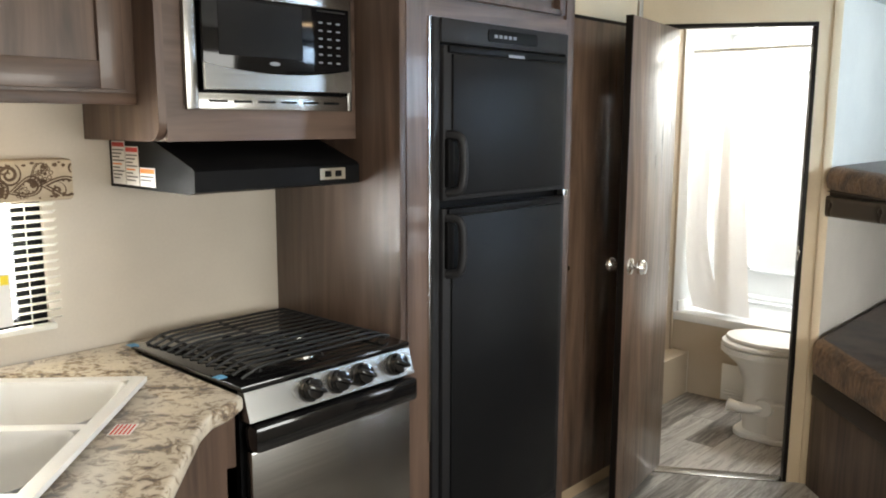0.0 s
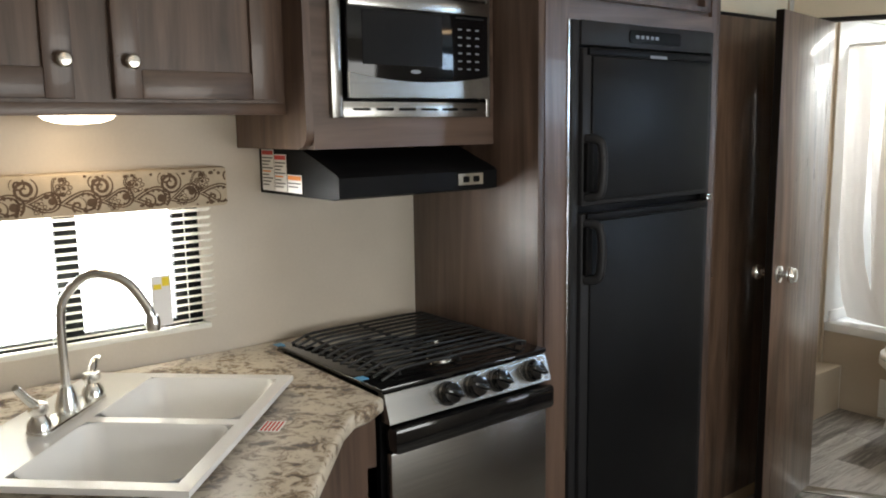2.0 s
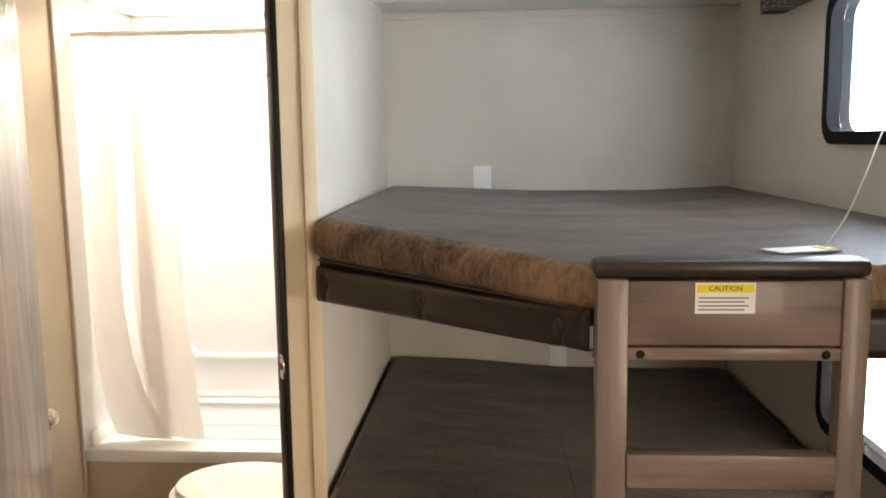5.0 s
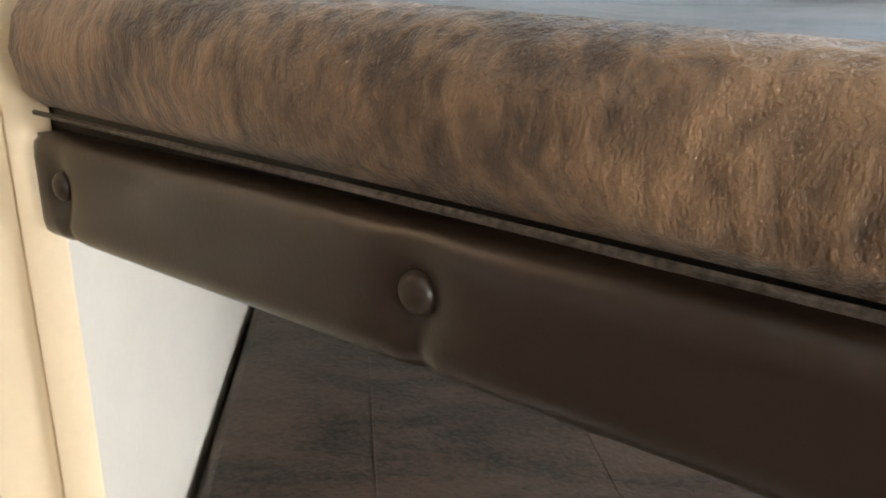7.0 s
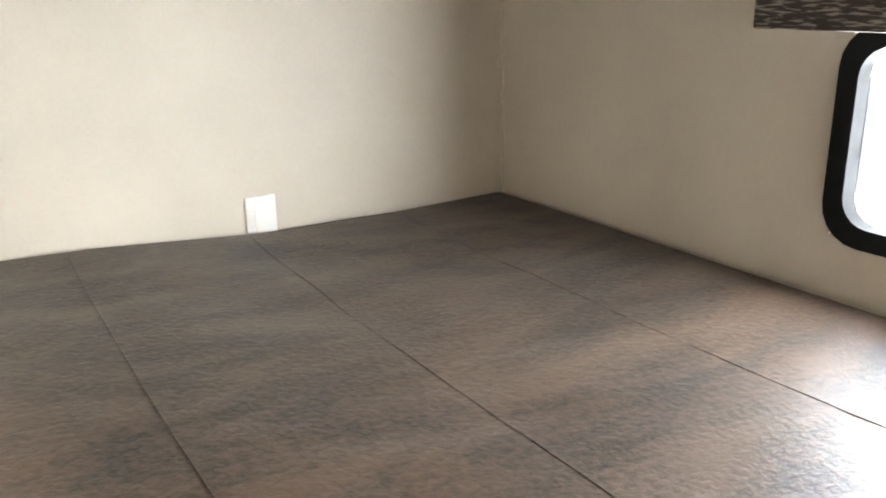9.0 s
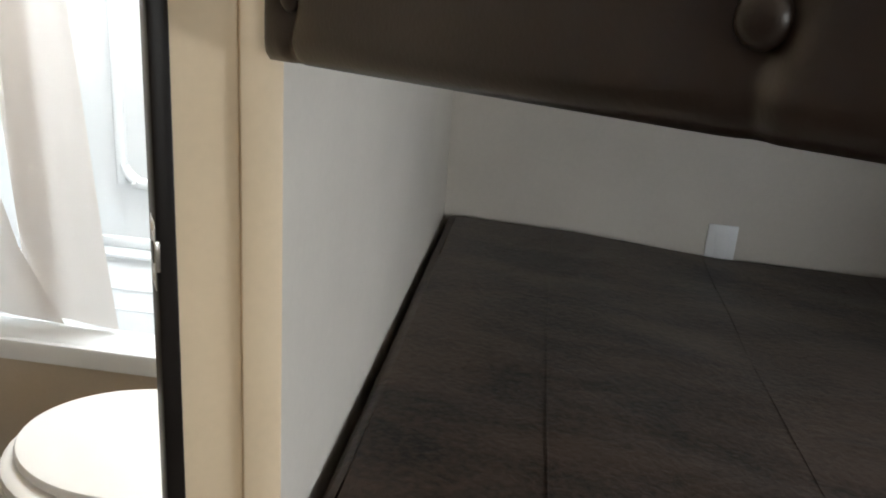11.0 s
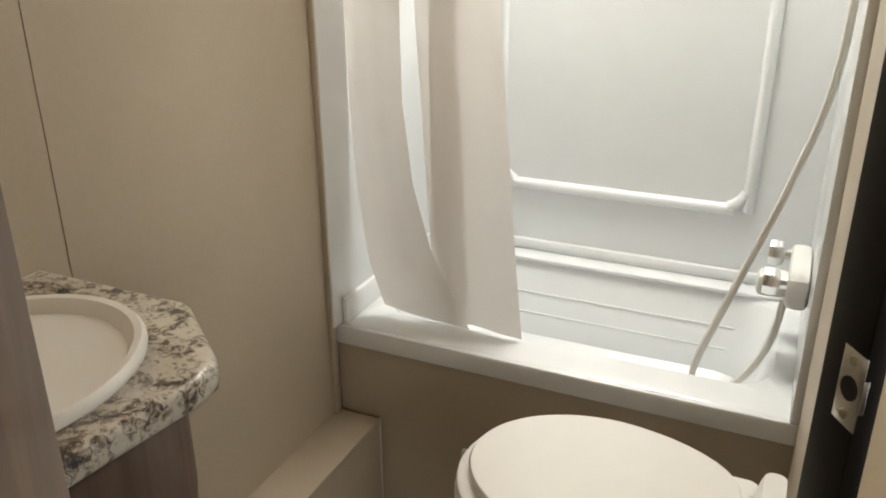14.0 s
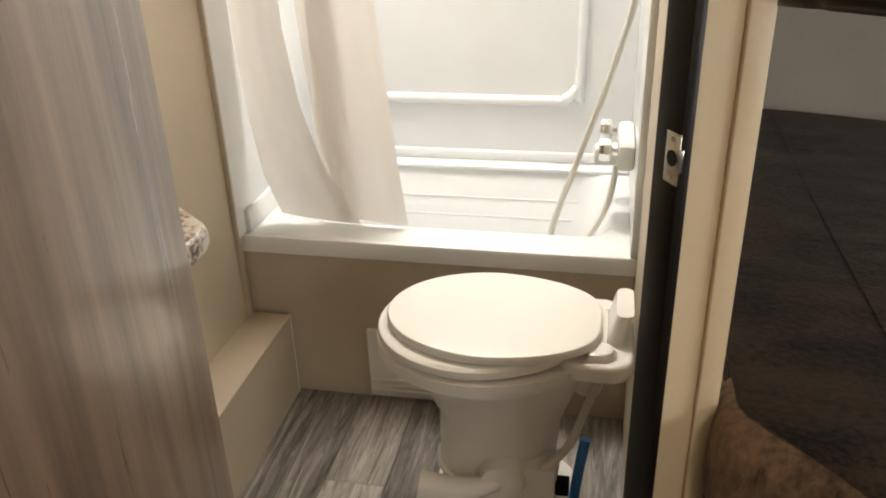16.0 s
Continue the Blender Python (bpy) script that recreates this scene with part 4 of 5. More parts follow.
for z in (0.42, 0.98, 1.70):
    part("hinge", boxes((-1.568, -1.564, 3.555, 3.60, z - 0.04, z + 0.04), (-1.570, -1.558, 3.580, 3.590, z - 0.04, z + 0.04, 0.003)), M["white"], pn, "white leaf hinge")

# open bathroom door
bd = tagged(new("door_1"), "open flat wood-grain bathroom door with a metal knob", "door", kind="structure")
bd.matrix_world = DIAG @ pose(O0 + 0.056, -0.008, 0, 0, 0, DOOR_SWING)
part("leaf", boxes((0.002, 0.530, -0.001, 0.027, 0.045, 1.878, 0.002)), M["door"], bd)
part("edge_band", boxes((0.530, 0.533, 0.0, 0.026, 0.045, 1.878)), M["jamb"], bd)
for s, y in ((1, 0.027), (-1, -0.001)):
    part("knob", lathe([(0.032, 0), (0.030, 0.006), (0.012, 0.012), (0.011, 0.026), (0.024, 0.034), (0.028, 0.045), (0.022, 0.058), (0, 0.062)], 24, pose(0.472, y, 0.985, -90 * s, 0, 0)), M["chrome"], bd, "shiny round knob")
for z in (0.30, 0.98, 1.70):
    part("hinge", boxes((-0.006, 0.004, -0.008, 0.004, z - 0.045, z + 0.045, 0.003), (0.002, 0.034, -0.004, -0.001, z - 0.045, z + 0.045)), M["white"], bd, "white leaf hinge")
strike = single("strike_plate", boxes((-0.0012, 0.0, 0.004, 0.030, -0.029, 0.029, 0.0005)), M["nickel"], "steel strike plate screwed to the dark jamb", "strike plate", DIAG @ pose(O1 - 0.016, -0.011, 0.985))
part("lip", boxes((-0.0012, 0.003, 0.0025, 0.004, -0.013, 0.013, 0.0005)), M["nickel"], strike)
part("hole", lathe([(0, 0), (0.009, 0), (0.009, 0.0006), (0, 0.0006)], 18, pose(-0.0012, 0.017, 0, 0, -90, 0)), M["jamb"], strike)
for z in (-0.021, 0.021):
    part("screw", lathe([(0.004, 0), (0.003, 0.001), (0, 0.0012)], 10, pose(-0.0012, 0.018, z, 0, -90, 0)), M["brass"], strike)

# ceiling lamps
for x, y in ((-0.55, 1.2), (-0.75, 2.75), (-0.2, 4.65), (-0.4, -0.5)):
    cl = thing("ceiling_light", "round lit white dome light on the ceiling", "lamp", pose(x, y, ZC), "ceiling lights")
    part("ring", lathe([(0.095, 0.0), (0.095, -0.012), (0.085, -0.018), (0.083, 0.0)], 32), M["white"], cl)
    part("lens", lathe([(0.084, -0.010), (0.070, -0.024), (0.04, -0.032), (0.0, -0.034)], 32), M["lamp_glow" if y < 4 else "white"], cl, "frosted lens")
cl = thing("bathroom_light", "round lit white dome light on the bathroom ceiling", "lamp", pose(-1.70, 3.93, ZC))
part("ring", lathe([(0.095, 0.0), (0.095, -0.012), (0.085, -0.018), (0.083, 0.0)], 32), M["white"], cl)
part("lens", lathe([(0.084, -0.010), (0.070, -0.024), (0.04, -0.032), (0.0, -0.034)], 32), M["bath_glow"], cl, "glowing frosted lens")

# ---- bunks ----
BK = [(-0.905, 5.372), (-0.922, 5.36), (-0.922, 3.985), (-0.914, 3.962), (-0.365, 3.382), (-0.335, 3.378), (0.43, 3.378), (0.432, 5.36), (0.42, 5.372)]


def mattress(name, z0, z1, outline, label, sag=0.012, lift=((-0.92, 0.0), (0.44, 0.0)), shaded_edge=False):
    """A soft slab: rounded edges, a dipped and slightly uneven top."""
    ob = thing(name, label, "mattress")
    ctr = Vector((-0.25, 4.5))

    def ring(inset, z):
        pts = []
        for x, y in outline:
            v = Vector((x, y)) - ctr
            pts.append((ctr.x + v.x * (1 - inset / max(abs(v.x), 0.3)) if abs(v.x) > 0.25 else x, ctr.y + v.y * (1 - inset / max(abs(v.y), 0.3)) if abs(v.y) > 0.25 else y, z))
        return pts

    h = z1 - z0
    n = len(outline)
    full = []
    for i in range(n):
        a, b = Vector(outline[i]), Vector(outline[(i + 1) % n])
        k = max(1, int((b - a).length / 0.03))
        full += [tuple(a + (b - a) * j / k) for j in range(k)]
    outline = full
    loops = [ring(0.010, z0), ring(0.0, z0 + 0.012), ring(-0.004, z0 + h * 0.45), ring(0.0, z1 - 0.028), ring(0.008, z1 - 0.011), ring(0.016, z1 - 0.004), ring(0.026, z1)]
    side = loft(loops[:4] if shaded_edge else loops, True, False)
    edge = loft(loops[3:] if shaded_edge else loops[5:], False, False)
    for v in side.verts[:] + (edge.verts[:] if shaded_edge else []):
        q = noise.noise(Vector((v.co.x * 14, v.co.y * 14, v.co.z * 20)))
        q2 = noise.noise(Vector((v.co.x * 45, v.co.y * 45, v.co.z * 45)))
        out = Vector((v.co.x - ctr.x, v.co.y - ctr.y, 0)).normalized()
        if v.co.z > z0 + 0.02:
            v.co.z += float(np.interp(v.co.x, *zip(*lift)))
        if v.co.z > z0 + 0.005 and abs(v.co.x - ctr.x) < 0.66:
            v.co -= out * (0.006 * q + 0.002 * q2)
    part("side", side, M["plush"], ob, "brushed brown plush side")
    # front edge keeps the lit tone; the rest takes the shade-darkened plush
    if shaded_edge:
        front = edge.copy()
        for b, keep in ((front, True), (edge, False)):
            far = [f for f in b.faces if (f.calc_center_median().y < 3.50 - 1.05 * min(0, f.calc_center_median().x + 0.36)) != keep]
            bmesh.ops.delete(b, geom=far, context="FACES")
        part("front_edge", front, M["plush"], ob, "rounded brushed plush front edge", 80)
        part("edge", edge, M["plush_shaded"], ob, "rounded plush edge coloured dark as in shade", 80)
    else:
        edge.free()
    top = bmesh.new()
    rim = [Vector(p) for p in ring(0.026, z1)]
    f = top.faces.new([top.verts.new(p) for p in rim])
    bmesh.ops.triangulate(top, faces=[f])
    for cut_axis, lo, hi in ((0, -0.9, 0.42), (1, 3.42, 5.34)):
        steps = int((hi - lo) / 0.045)
        for k in range(1, steps):
            co = Vector((0, 0, 0))
            co[cut_axis] = lo + (hi - lo) * k / steps
            no = Vector((0, 0, 0))
            no[cut_axis] = 1
            bmesh.ops.bisect_plane(top, geom=top.verts[:] + top.edges[:] + top.faces[:], plane_co=co, plane_no=no)
    for v in top.verts:
        v.co.z += float(np.interp(v.co.x, *zip(*lift)))
        e = max(0.0, min(1.0, min(v.co.x + 0.89, 0.40 - v.co.x, v.co.y - 3.42, 5.34 - v.co.y) * 5))
        v.co.z += e * (0.005 * noise.noise(v.co * 5.0) + 0.0025 * noise.noise(v.co * 17.0)) - sag * e * (1 - abs(v.co.x + 0.25) / 0.7)
    # same cloth as the sides, with the shade put into its colour
    part("top", top, M["plush_shaded"], ob, "smooth brown plush top coloured dark as in shade", 80)
    return ob


def seams(parent, z1, sag, lift, xs):
    """Stitched lines that follow the uneven top from front to back."""
    for x in xs:
        line = []
        for k in range(40):
            y = 3.64 + 1.68 * k / 39
            v = Vector((x + 0.003 * math.sin(5 * y), y, z1 + float(np.interp(x, *zip(*lift)))))
            e = max(0.0, min(1.0, min(v.x + 0.89, 0.40 - v.x, v.y - 3.42, 5.34 - v.y) * 5))
            v.z += e * (0.005 * noise.noise(v * 5.0) + 0.0025 * noise.noise(v * 17.0)) - sag * e * (1 - abs(v.x + 0.25) / 0.7)
            line.append(tuple(v))
        part("seam", tube(line, 0.0014, 5, 1), M["plush_shaded"], parent)


LOWER_LIFT = ((-0.92, 0.012), (-0.6, 0.000), (-0.25, -0.030), (0.1, -0.036), (0.44, -0.032))
um = mattress("upper_bunk_mattress", 1.249, 1.343, BK, "thick brown plush mattress on the upper bunk", 0.008, ((-0.92, 0.0), (-0.62, -0.012), (-0.36, -0.024), (0.10, -0.026), (0.44, -0.012)))
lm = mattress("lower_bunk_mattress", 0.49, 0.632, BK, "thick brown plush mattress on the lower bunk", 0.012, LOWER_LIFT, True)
seams(lm, 0.632, 0.012, LOWER_LIFT, (-0.66, -0.29, 0.09))
ub = thing("upper_bunk", "upper bunk deck edged with dark buttoned leatherette", "bunk bed")
part("deck", prism([(-0.922, 5.37), (-0.922, 4.025), (-0.35, 3.40), (0.425, 3.40), (0.425, 5.37)], 1.218, 1.247), M["jamb"], ub)


def padded(p0, p1, z0, z1, thick, buttons, dip):
    """A buttoned strip between two plan points, pressed in at its buttons."""
    p0, p1 = Vector(p0), Vector(p1)
    d = (p1 - p0)
    ln = d.length
    d.normalize()
    nrm = Vector((d.y, -d.x))
    bm = bmesh.new()
    nu, nv = max(8, int(ln / 0.006)), 16
    rows = []
    for i in range(nu + 1):
        u = i / nu
        row = []
        for j in range(nv + 1):
            w = j / nv
            edge = min(u * ln, (1 - u) * ln, w * (z1 - z0), (1 - w) * (z1 - z0))
            t = thick * min(1, (edge / 0.012)) ** 0.5 if edge > 0 else 0
            for b in buttons:
                du, dz = (u - b) * ln, (w - 0.57) * (z1 - z0)
                t -= 0.007 * math.exp(-(du * du + dz * dz) / (2 * 0.012 ** 2)) + (0.005 * math.exp(-(du / 0.007) ** 2) * min(1, -dz / 0.008) if dz < 0 else 0)
            q = p0 + d * (u * ln) + nrm * t
            row.append(bm.verts.new((q.x, q.y, z0 + w * (z1 - z0) - dip * (1 - 0.38 * w) * (1 - u))))
        rows.append(row)
    for a, b in zip(rows, rows[1:]):
        for j in range(nv):
            bm.faces.new((a[j], b[j], b[j + 1], a[j + 1]))
    back = [[bm.verts.new((v.co.x - nrm.x * 0.02, v.co.y - nrm.y * 0.02, v.co.z)) for v in (r[0], r[-1])] for r in rows]
    for (a, ra), (b, rb) in zip(zip(back, rows), zip(back[1:], rows[1:])):
        bm.faces.new((a[0], b[0], rb[0], ra[0]))
        bm.faces.new((a[1], ra[-1], rb[-1], b[1]))
    bmesh.ops.recalc_face_normals(bm, faces=bm.faces)
    return bm, nrm, d, ln


def fascia(p0, p1, z0, z1, buttons, dip=0.0):
    bm, nrm, d, ln = padded(p0, p1, z0, z1, 0.010, buttons, dip)
    f = part("fascia", bm, M["leather"], ub, "dark brown buttoned leatherette fascia", 60)
    ang = math.degrees(math.atan2(nrm.y, nrm.x))
    for b in buttons:
        q = Vector(p0) + d * (b * ln) + nrm * 0.003
        part("button", lathe([(0.0105, 0), (0.0112, 0.002), (0.0105, 0.005), (0.0075, 0.0075), (0.004, 0.0088), (0, 0.009)], 22, pose(q.x, q.y, z0 + 0.57 * (z1 - z0) - 0.8 * dip * (1 - b), 0, 90, ang)), M["leather"], f)


fascia((-0.922, 3.998), (-0.350, 3.372), 1.183, 1.250, (0.055, 0.492, 0.93), 0.042)
fascia((-0.345, 3.366), (0.43, 3.366), 1.175, 1.250, (0.62, 0.94))
part("piping", tube([(-0.914, 3.978, 1.243), (-0.64, 3.677, 1.248), (-0.36, 3.370, 1.2515)], 0.0022, 6, 6), M["piping"], ub, "thin light-flecked piping")
lb2 = thing("lower_bunk", "lower bunk base with dark wood-grain panels", "bunk bed")
part("base", prism([(-0.915, 5.37), (-0.920, 4.00), (-0.345, 3.42), (0.43, 3.42), (0.43, 5.37)], 0.0, 0.40), M["wood"], lb2)
part("cap_board", prism([(-0.918, 5.37), (-0.920, 3.985), (-0.350, 3.395), (0.43, 3.395), (0.43, 5.37)], 0.40, 0.488, 0.004), M["leather"], lb2)

ladder = thing("bunk_ladder", "pale brown wood-grain ladder fixed to the bunk fronts", "ladder")
LX0, LX1, LY0, LY1 = -0.345, 0.058, 3.322, 3.356
for x0, x1 in ((LX0, LX0 + 0.047), (LX1 - 0.040, LX1)):
    part("side_rail", boxes((x0, x1, LY0, LY1, 0, 1.308, 0.003)), M["ladder"], ladder)
part("head_board", boxes((LX0 + 0.047, LX1 - 0.040, LY0 + 0.006, LY1 - 0.004, 1.205, 1.304, 0.002)), M["ladder_h"], ladder)
part("cleat", boxes((LX0 + 0.047, LX1 - 0.040, LY0 + 0.002, LY1 - 0.002, 1.183, 1.202, 0.002)), M["ladder_h"], ladder)
for z in (0.98, 0.74, 0.50, 0.26):
    part("rung", boxes((LX0 + 0.047, LX1 - 0.040, LY0 - 0.004, LY1 - 0.004, z, z + 0.055, 0.004)), M["ladder_h"], ladder)
for x in (LX0 + 0.066, LX1 - 0.062):
    part("bolt", lathe([(0.007, 0), (0.005, 0.002), (0, 0.003)], 12, pose(x, LY0 + 0.002, 1.192, 90, 0, 0)), M["jamb"], ladder)
part("top_pad", boxes((LX0 - 0.004, LX1 + 0.002, LY0 + 0.002, LY1 + 0.03, 1.309, 1.337, 0.011)), M["leather"], ladder, "rolled dark leatherette pad")
ct = part("caution_label", boxes((-0.199, -0.110, LY0 + 0.004, LY0 + 0.0055, 1.255, 1.302)), M["paper"], ladder, "white label with a yellow caution banner")
part("banner", boxes((-0.197, -0.112, LY0 + 0.0034, LY0 + 0.004, 1.287, 1.300)), M["yellow"], ct)
txt = bpy.data.curves.new("caution", "FONT")
txt.body, txt.size, txt.align_x, txt.align_y = "CAUTION", 0.011, "CENTER", "CENTER"
tob = new("caution_word", txt)
tob.data.materials.append(M["jamb"])
dg = bpy.context.evaluated_depsgraph_get()
tm = bpy.data.meshes.new_from_object(tob.evaluated_get(dg))
bpy.data.objects.remove(tob)
word = new("word", tm)
word.parent = ct
word.matrix_local = pose(-0.1545, LY0 + 0.0030, 1.2935, 90, 0, 0)
for k in range(4):
    part("line_of_text", boxes((-0.194, -0.120 - 0.006 * (k % 2), LY0 + 0.0034, LY0 + 0.004, 1.278 - k * 0.006, 1.280 - k * 0.006)), M["ink"], ct)

for x, z, nm in ((-0.545, 1.372, "upper"), (-0.240, 0.635, "lower")):
    ow = thing("wall_outlet", "white plastic outlet plate on the rear wall", "outlet", pose(x, YR, z), "bunk outlets")
    part("plate", boxes((-0.036, 0.036, -0.006, 0, -0.07, 0.045, 0.003)), M["white"], ow)
    part("socket", boxes((-0.016, 0.016, -0.0075, -0.005, -0.045, 0.023, 0.002)), M["white"], ow)
single("bunk_valance", boxes((XR - 0.065, XR, 3.55, 4.575, 1.042, 1.090, 0.004)), M["hatch"], "dark dashed fabric valance over the lower bunk window", "valance", group="bunk valances")
single("bunk_valance", boxes((XR - 0.075, XR, 3.55, 4.885, 1.912, 2.012, 0.004)), M["hatch"], "dark dashed fabric valance over the upper bunk window", "valance", group="bunk valances")
tg = single("paper_tag", boxes((-0.06, 0.06, -0.03, 0.03, 0, 0.002)), M["paper"], "white paper tag with a yellow end on the upper mattress", "tag", pose(0.04, 3.56, 1.319, 0, 0, 20))
part("mark", boxes((0.035, 0.06, -0.02, 0.015, 0.002, 0.003)), M["yellow"], tg)
part("cord", tube([(0.05, 0, 0.003), (0.11, 0.02, 0.05), (0.19, 0.06, 0.13), (0.29, 0.12, 0.22), (0.39, 0.16, 0.27)], 0.0016, 5, 4), M["white"], tg)

# ---- bathroom ----
tub = thing("bathtub_shower", "one-piece glossy white tub with moulded shower walls", "bathtub")
TX0, TX1, TY0, TY1, TZ = XL + 0.002, XB0 - 0.002, 4.782, YR - 0.002, 0.456
gi = (TX0 + 0.075, TX1 - 0.07, TY0 + 0.095, TY1 - 0.10)


def ring_at(x0, x1, y0, y1, r, z):
    return [(x, y, z) for x, y in rounded(x0, x1, y0, y1, r, 6)]


part("basin", loft([ring_at(TX0, TX1, TY0, TY1, 0.004, TZ - 0.02), ring_at(TX0, TX1, TY0, TY1, 0.004, TZ - 0.004), ring_at(TX0 + 0.004, TX1 - 0.004, TY0 + 0.006, TY1 - 0.004, 0.006, TZ),
                    ring_at(gi[0] - 0.012, gi[1] + 0.012, gi[2] - 0.012, gi[3] + 0.012, 0.08, TZ + 0.001), ring_at(gi[0], gi[1], gi[2], gi[3], 0.08, TZ - 0.012),
                    ring_at(gi[0] + 0.03, gi[1] - 0.03, gi[2] + 0.03, gi[3] - 0.03, 0.09, 0.26), ring_at(gi[0] + 0.06, gi[1] - 0.06, gi[2] + 0.06, gi[3] - 0.06, 0.09, 0.235)], False, True), M["abs"], tub)
part("rim_lip", boxes((TX0, TX1, TY0 - 0.012, TY0 + 0.004, TZ - 0.048, TZ - 0.001, 0.007)), M["abs"], tub)
for z in (0.372, 0.318):
    yb = gi[3] - 0.03 * (TZ - 0.012 - z) / (TZ - 0.272)
    part("slope_rib", boxes((gi[0] + 0.07, gi[1] - 0.07, yb - 0.0016, yb + 0.004, z - 0.003, z + 0.003, 0.0014)), M["abs"], tub)
part("back_wall", boxes((TX0, TX1, TY1 - 0.035, TY1, TZ, ZC - 0.002)), M["abs"], tub)
part("side_wall", boxes((TX0, TX0 + 0.02, TY0 - 0.035, TY1 - 0.035, TZ, ZC - 0.002, 0.004)), M["abs"], tub)
part("side_wall", boxes((TX1 - 0.02, TX1, TY0 - 0.012, TY1 - 0.035, TZ, ZC - 0.002, 0.004)), M["abs"], tub)
part("ledge", boxes((TX0 + 0.02, TX1 - 0.02, TY1 - 0.105, TY1 - 0.035, TZ, TZ + 0.010, 0.004), (TX0 + 0.02, TX1 - 0.02, TY1 - 0.055, TY1 - 0.035, TZ + 0.008, TZ + 0.040, 0.010)), M["abs"], tub)
part("side_ledge", boxes((TX0 + 0.02, TX0 + 0.034, TY0 + 0.0, TY1 - 0.06, TZ, TZ + 0.06, 0.005)), M["abs"], tub)
px, pz = (-1.775, -1.158), (0.642, 1.80)
bead = [(x, TY1 - 0.036, z) for x, z in rounded(px[0], px[1], pz[0], pz[1], 0.07, 6)]
part("moulded_bead", tube(bead + bead[:1], 0.015, 10, 2), M["abs"], tub, "rounded raised bead panel")
part("apron", boxes((TX0 + 0.004, TX1 - 0.004, TY0 + 0.002, TY0 + 0.016, 0, TZ - 0.03)), M["bath_wall"], tub, "tan apron panel")

cur = thing("shower_curtain", "white cloth shower curtain gathered to one side", "curtain")


def flap(left, right, y, waves, amp, phase, bottom):
    """A hanging cloth between two edge lines given as (height, x) pairs."""
    bm = bmesh.new()
    nu, nv = 48, 60
    rows = []
    lz, lx = zip(*left)
    rz, rx = zip(*right)
    for j in range(nv + 1):
        w = j / nv
        row = []
        for i in range(nu + 1):
            u = i / nu
            z = bottom(u) + (1.88 - bottom(u)) * w
            xa, xb = float(np.interp(z - 0.022, lz, lx)), float(np.interp(z - 0.022, rz, rx))
            hem = 0.35 + 0.65 * min(1.0, (z - 0.42) / 0.5)
            yy = y + amp * hem * math.sin(waves * 2 * math.pi * u + phase + 0.5 * w) + 0.0008 * math.sin(17 * u + 4 * w) * hem
            row.append(bm.verts.new((xa + (xb - xa) * u, yy, z)))
        rows.append(row)
    for p, q in zip(rows, rows[1:]):
        for k in range(nu):
            bm.faces.new((p[k], p[k + 1], q[k + 1], q[k]))
    return bm


ZR = 1.88
part("back_fold", flap(((0.44, -1.75), (1.9, -1.84)), ((0.44, -1.66), (1.9, -1.70)), 4.882, 0.8, 0.006, 0.3, lambda u: 0.470), M["curtain"], cur, "", 180)
part("side_fold", flap(((0.44, -1.838), (0.46, -1.857), (0.56, -1.893), (0.72, -1.915), (0.88, -1.925), (1.05, -1.927), (1.9, -1.93)),
                       ((0.44, -1.652), (0.454, -1.661), (0.60, -1.741), (0.75, -1.784), (0.915, -1.805), (1.06, -1.807), (1.9, -1.80)), 4.846, 0.8, 0.008, 2.6, lambda u: 0.484 - 0.020 * u), M["curtain"], cur, "", 180)
part("front_fold", flap(((0.44, -1.70), (0.652, -1.746), (0.84, -1.749), (1.06, -1.750), (1.9, -1.74)),
                        ((0.44, -1.538), (0.617, -1.557), (0.855, -1.577), (1.07, -1.598), (1.9, -1.62)), 4.858, 0.8, 0.008, 0.4, lambda u: 0.473 - 0.010 * u), M["curtain"], cur, "", 180)
part("rod", tube([(TX0 + 0.02, 4.855, ZR + 0.01), (-1.47, 4.855, ZR + 0.01), (TX1 - 0.02, 4.855, ZR + 0.01)], 0.011, 10, 2), M["white"], cur)

sf = thing("shower_faucet", "white plastic tub faucet with chrome knobs and a cream hose", "faucet")
part("body", boxes((TX1 - 0.060, TX1 - 0.02, 4.92, 5.12, 0.60, 0.665, 0.012)), M["white"], sf)
part("spout", boxes((TX1 - 0.115, TX1 - 0.055, 4.975, 5.03, 0.595, 0.64, 0.012)), M["white"], sf)
for y in (4.945, 5.095):
    part("knob", lathe([(0.012, 0), (0.012, 0.014), (0.026, 0.018), (0.029, 0.030), (0.026, 0.044), (0, 0.046)], 8, pose(TX1 - 0.058, y, 0.645, 0, -90, 0)), M["chrome"], sf, "faceted clear knob")
part("hose", tube([(TX1 - 0.060, 4.97, 0.60), (TX1 - 0.075, 4.965, 0.50), (TX1 - 0.12, 4.96, 0.41), (TX1 - 0.18, 4.955, 0.37), (TX1 - 0.208, 4.95, 0.42), (TX1 - 0.154, 4.95, 0.606), (TX1 - 0.081, 4.95, 0.84), (TX1 - 0.034, 4.95, 1.087), (TX1 - 0.04, 4.96, 1.6)], 0.0075, 8, 6), M["hose"], sf, "cream shower hose")
part("shower_head", lathe([(0.012, 0), (0.014, 0.08), (0.034, 0.12), (0.036, 0.14), (0, 0.142)], 18, pose(TX1 - 0.045, 4.96, 1.58, 0, -35, 0)), M["white"], sf)

# toilet, facing the outer wall
TO = pose(-1.075, 4.46, 0, 0, 0, 90) @ Matrix.Diagonal((1, 1, 0.957, 1))   # local y points from the hinge to the bowl's front
toilet = thing("toilet", "white foot-pedal trailer toilet with its lid closed", "toilet", TO)


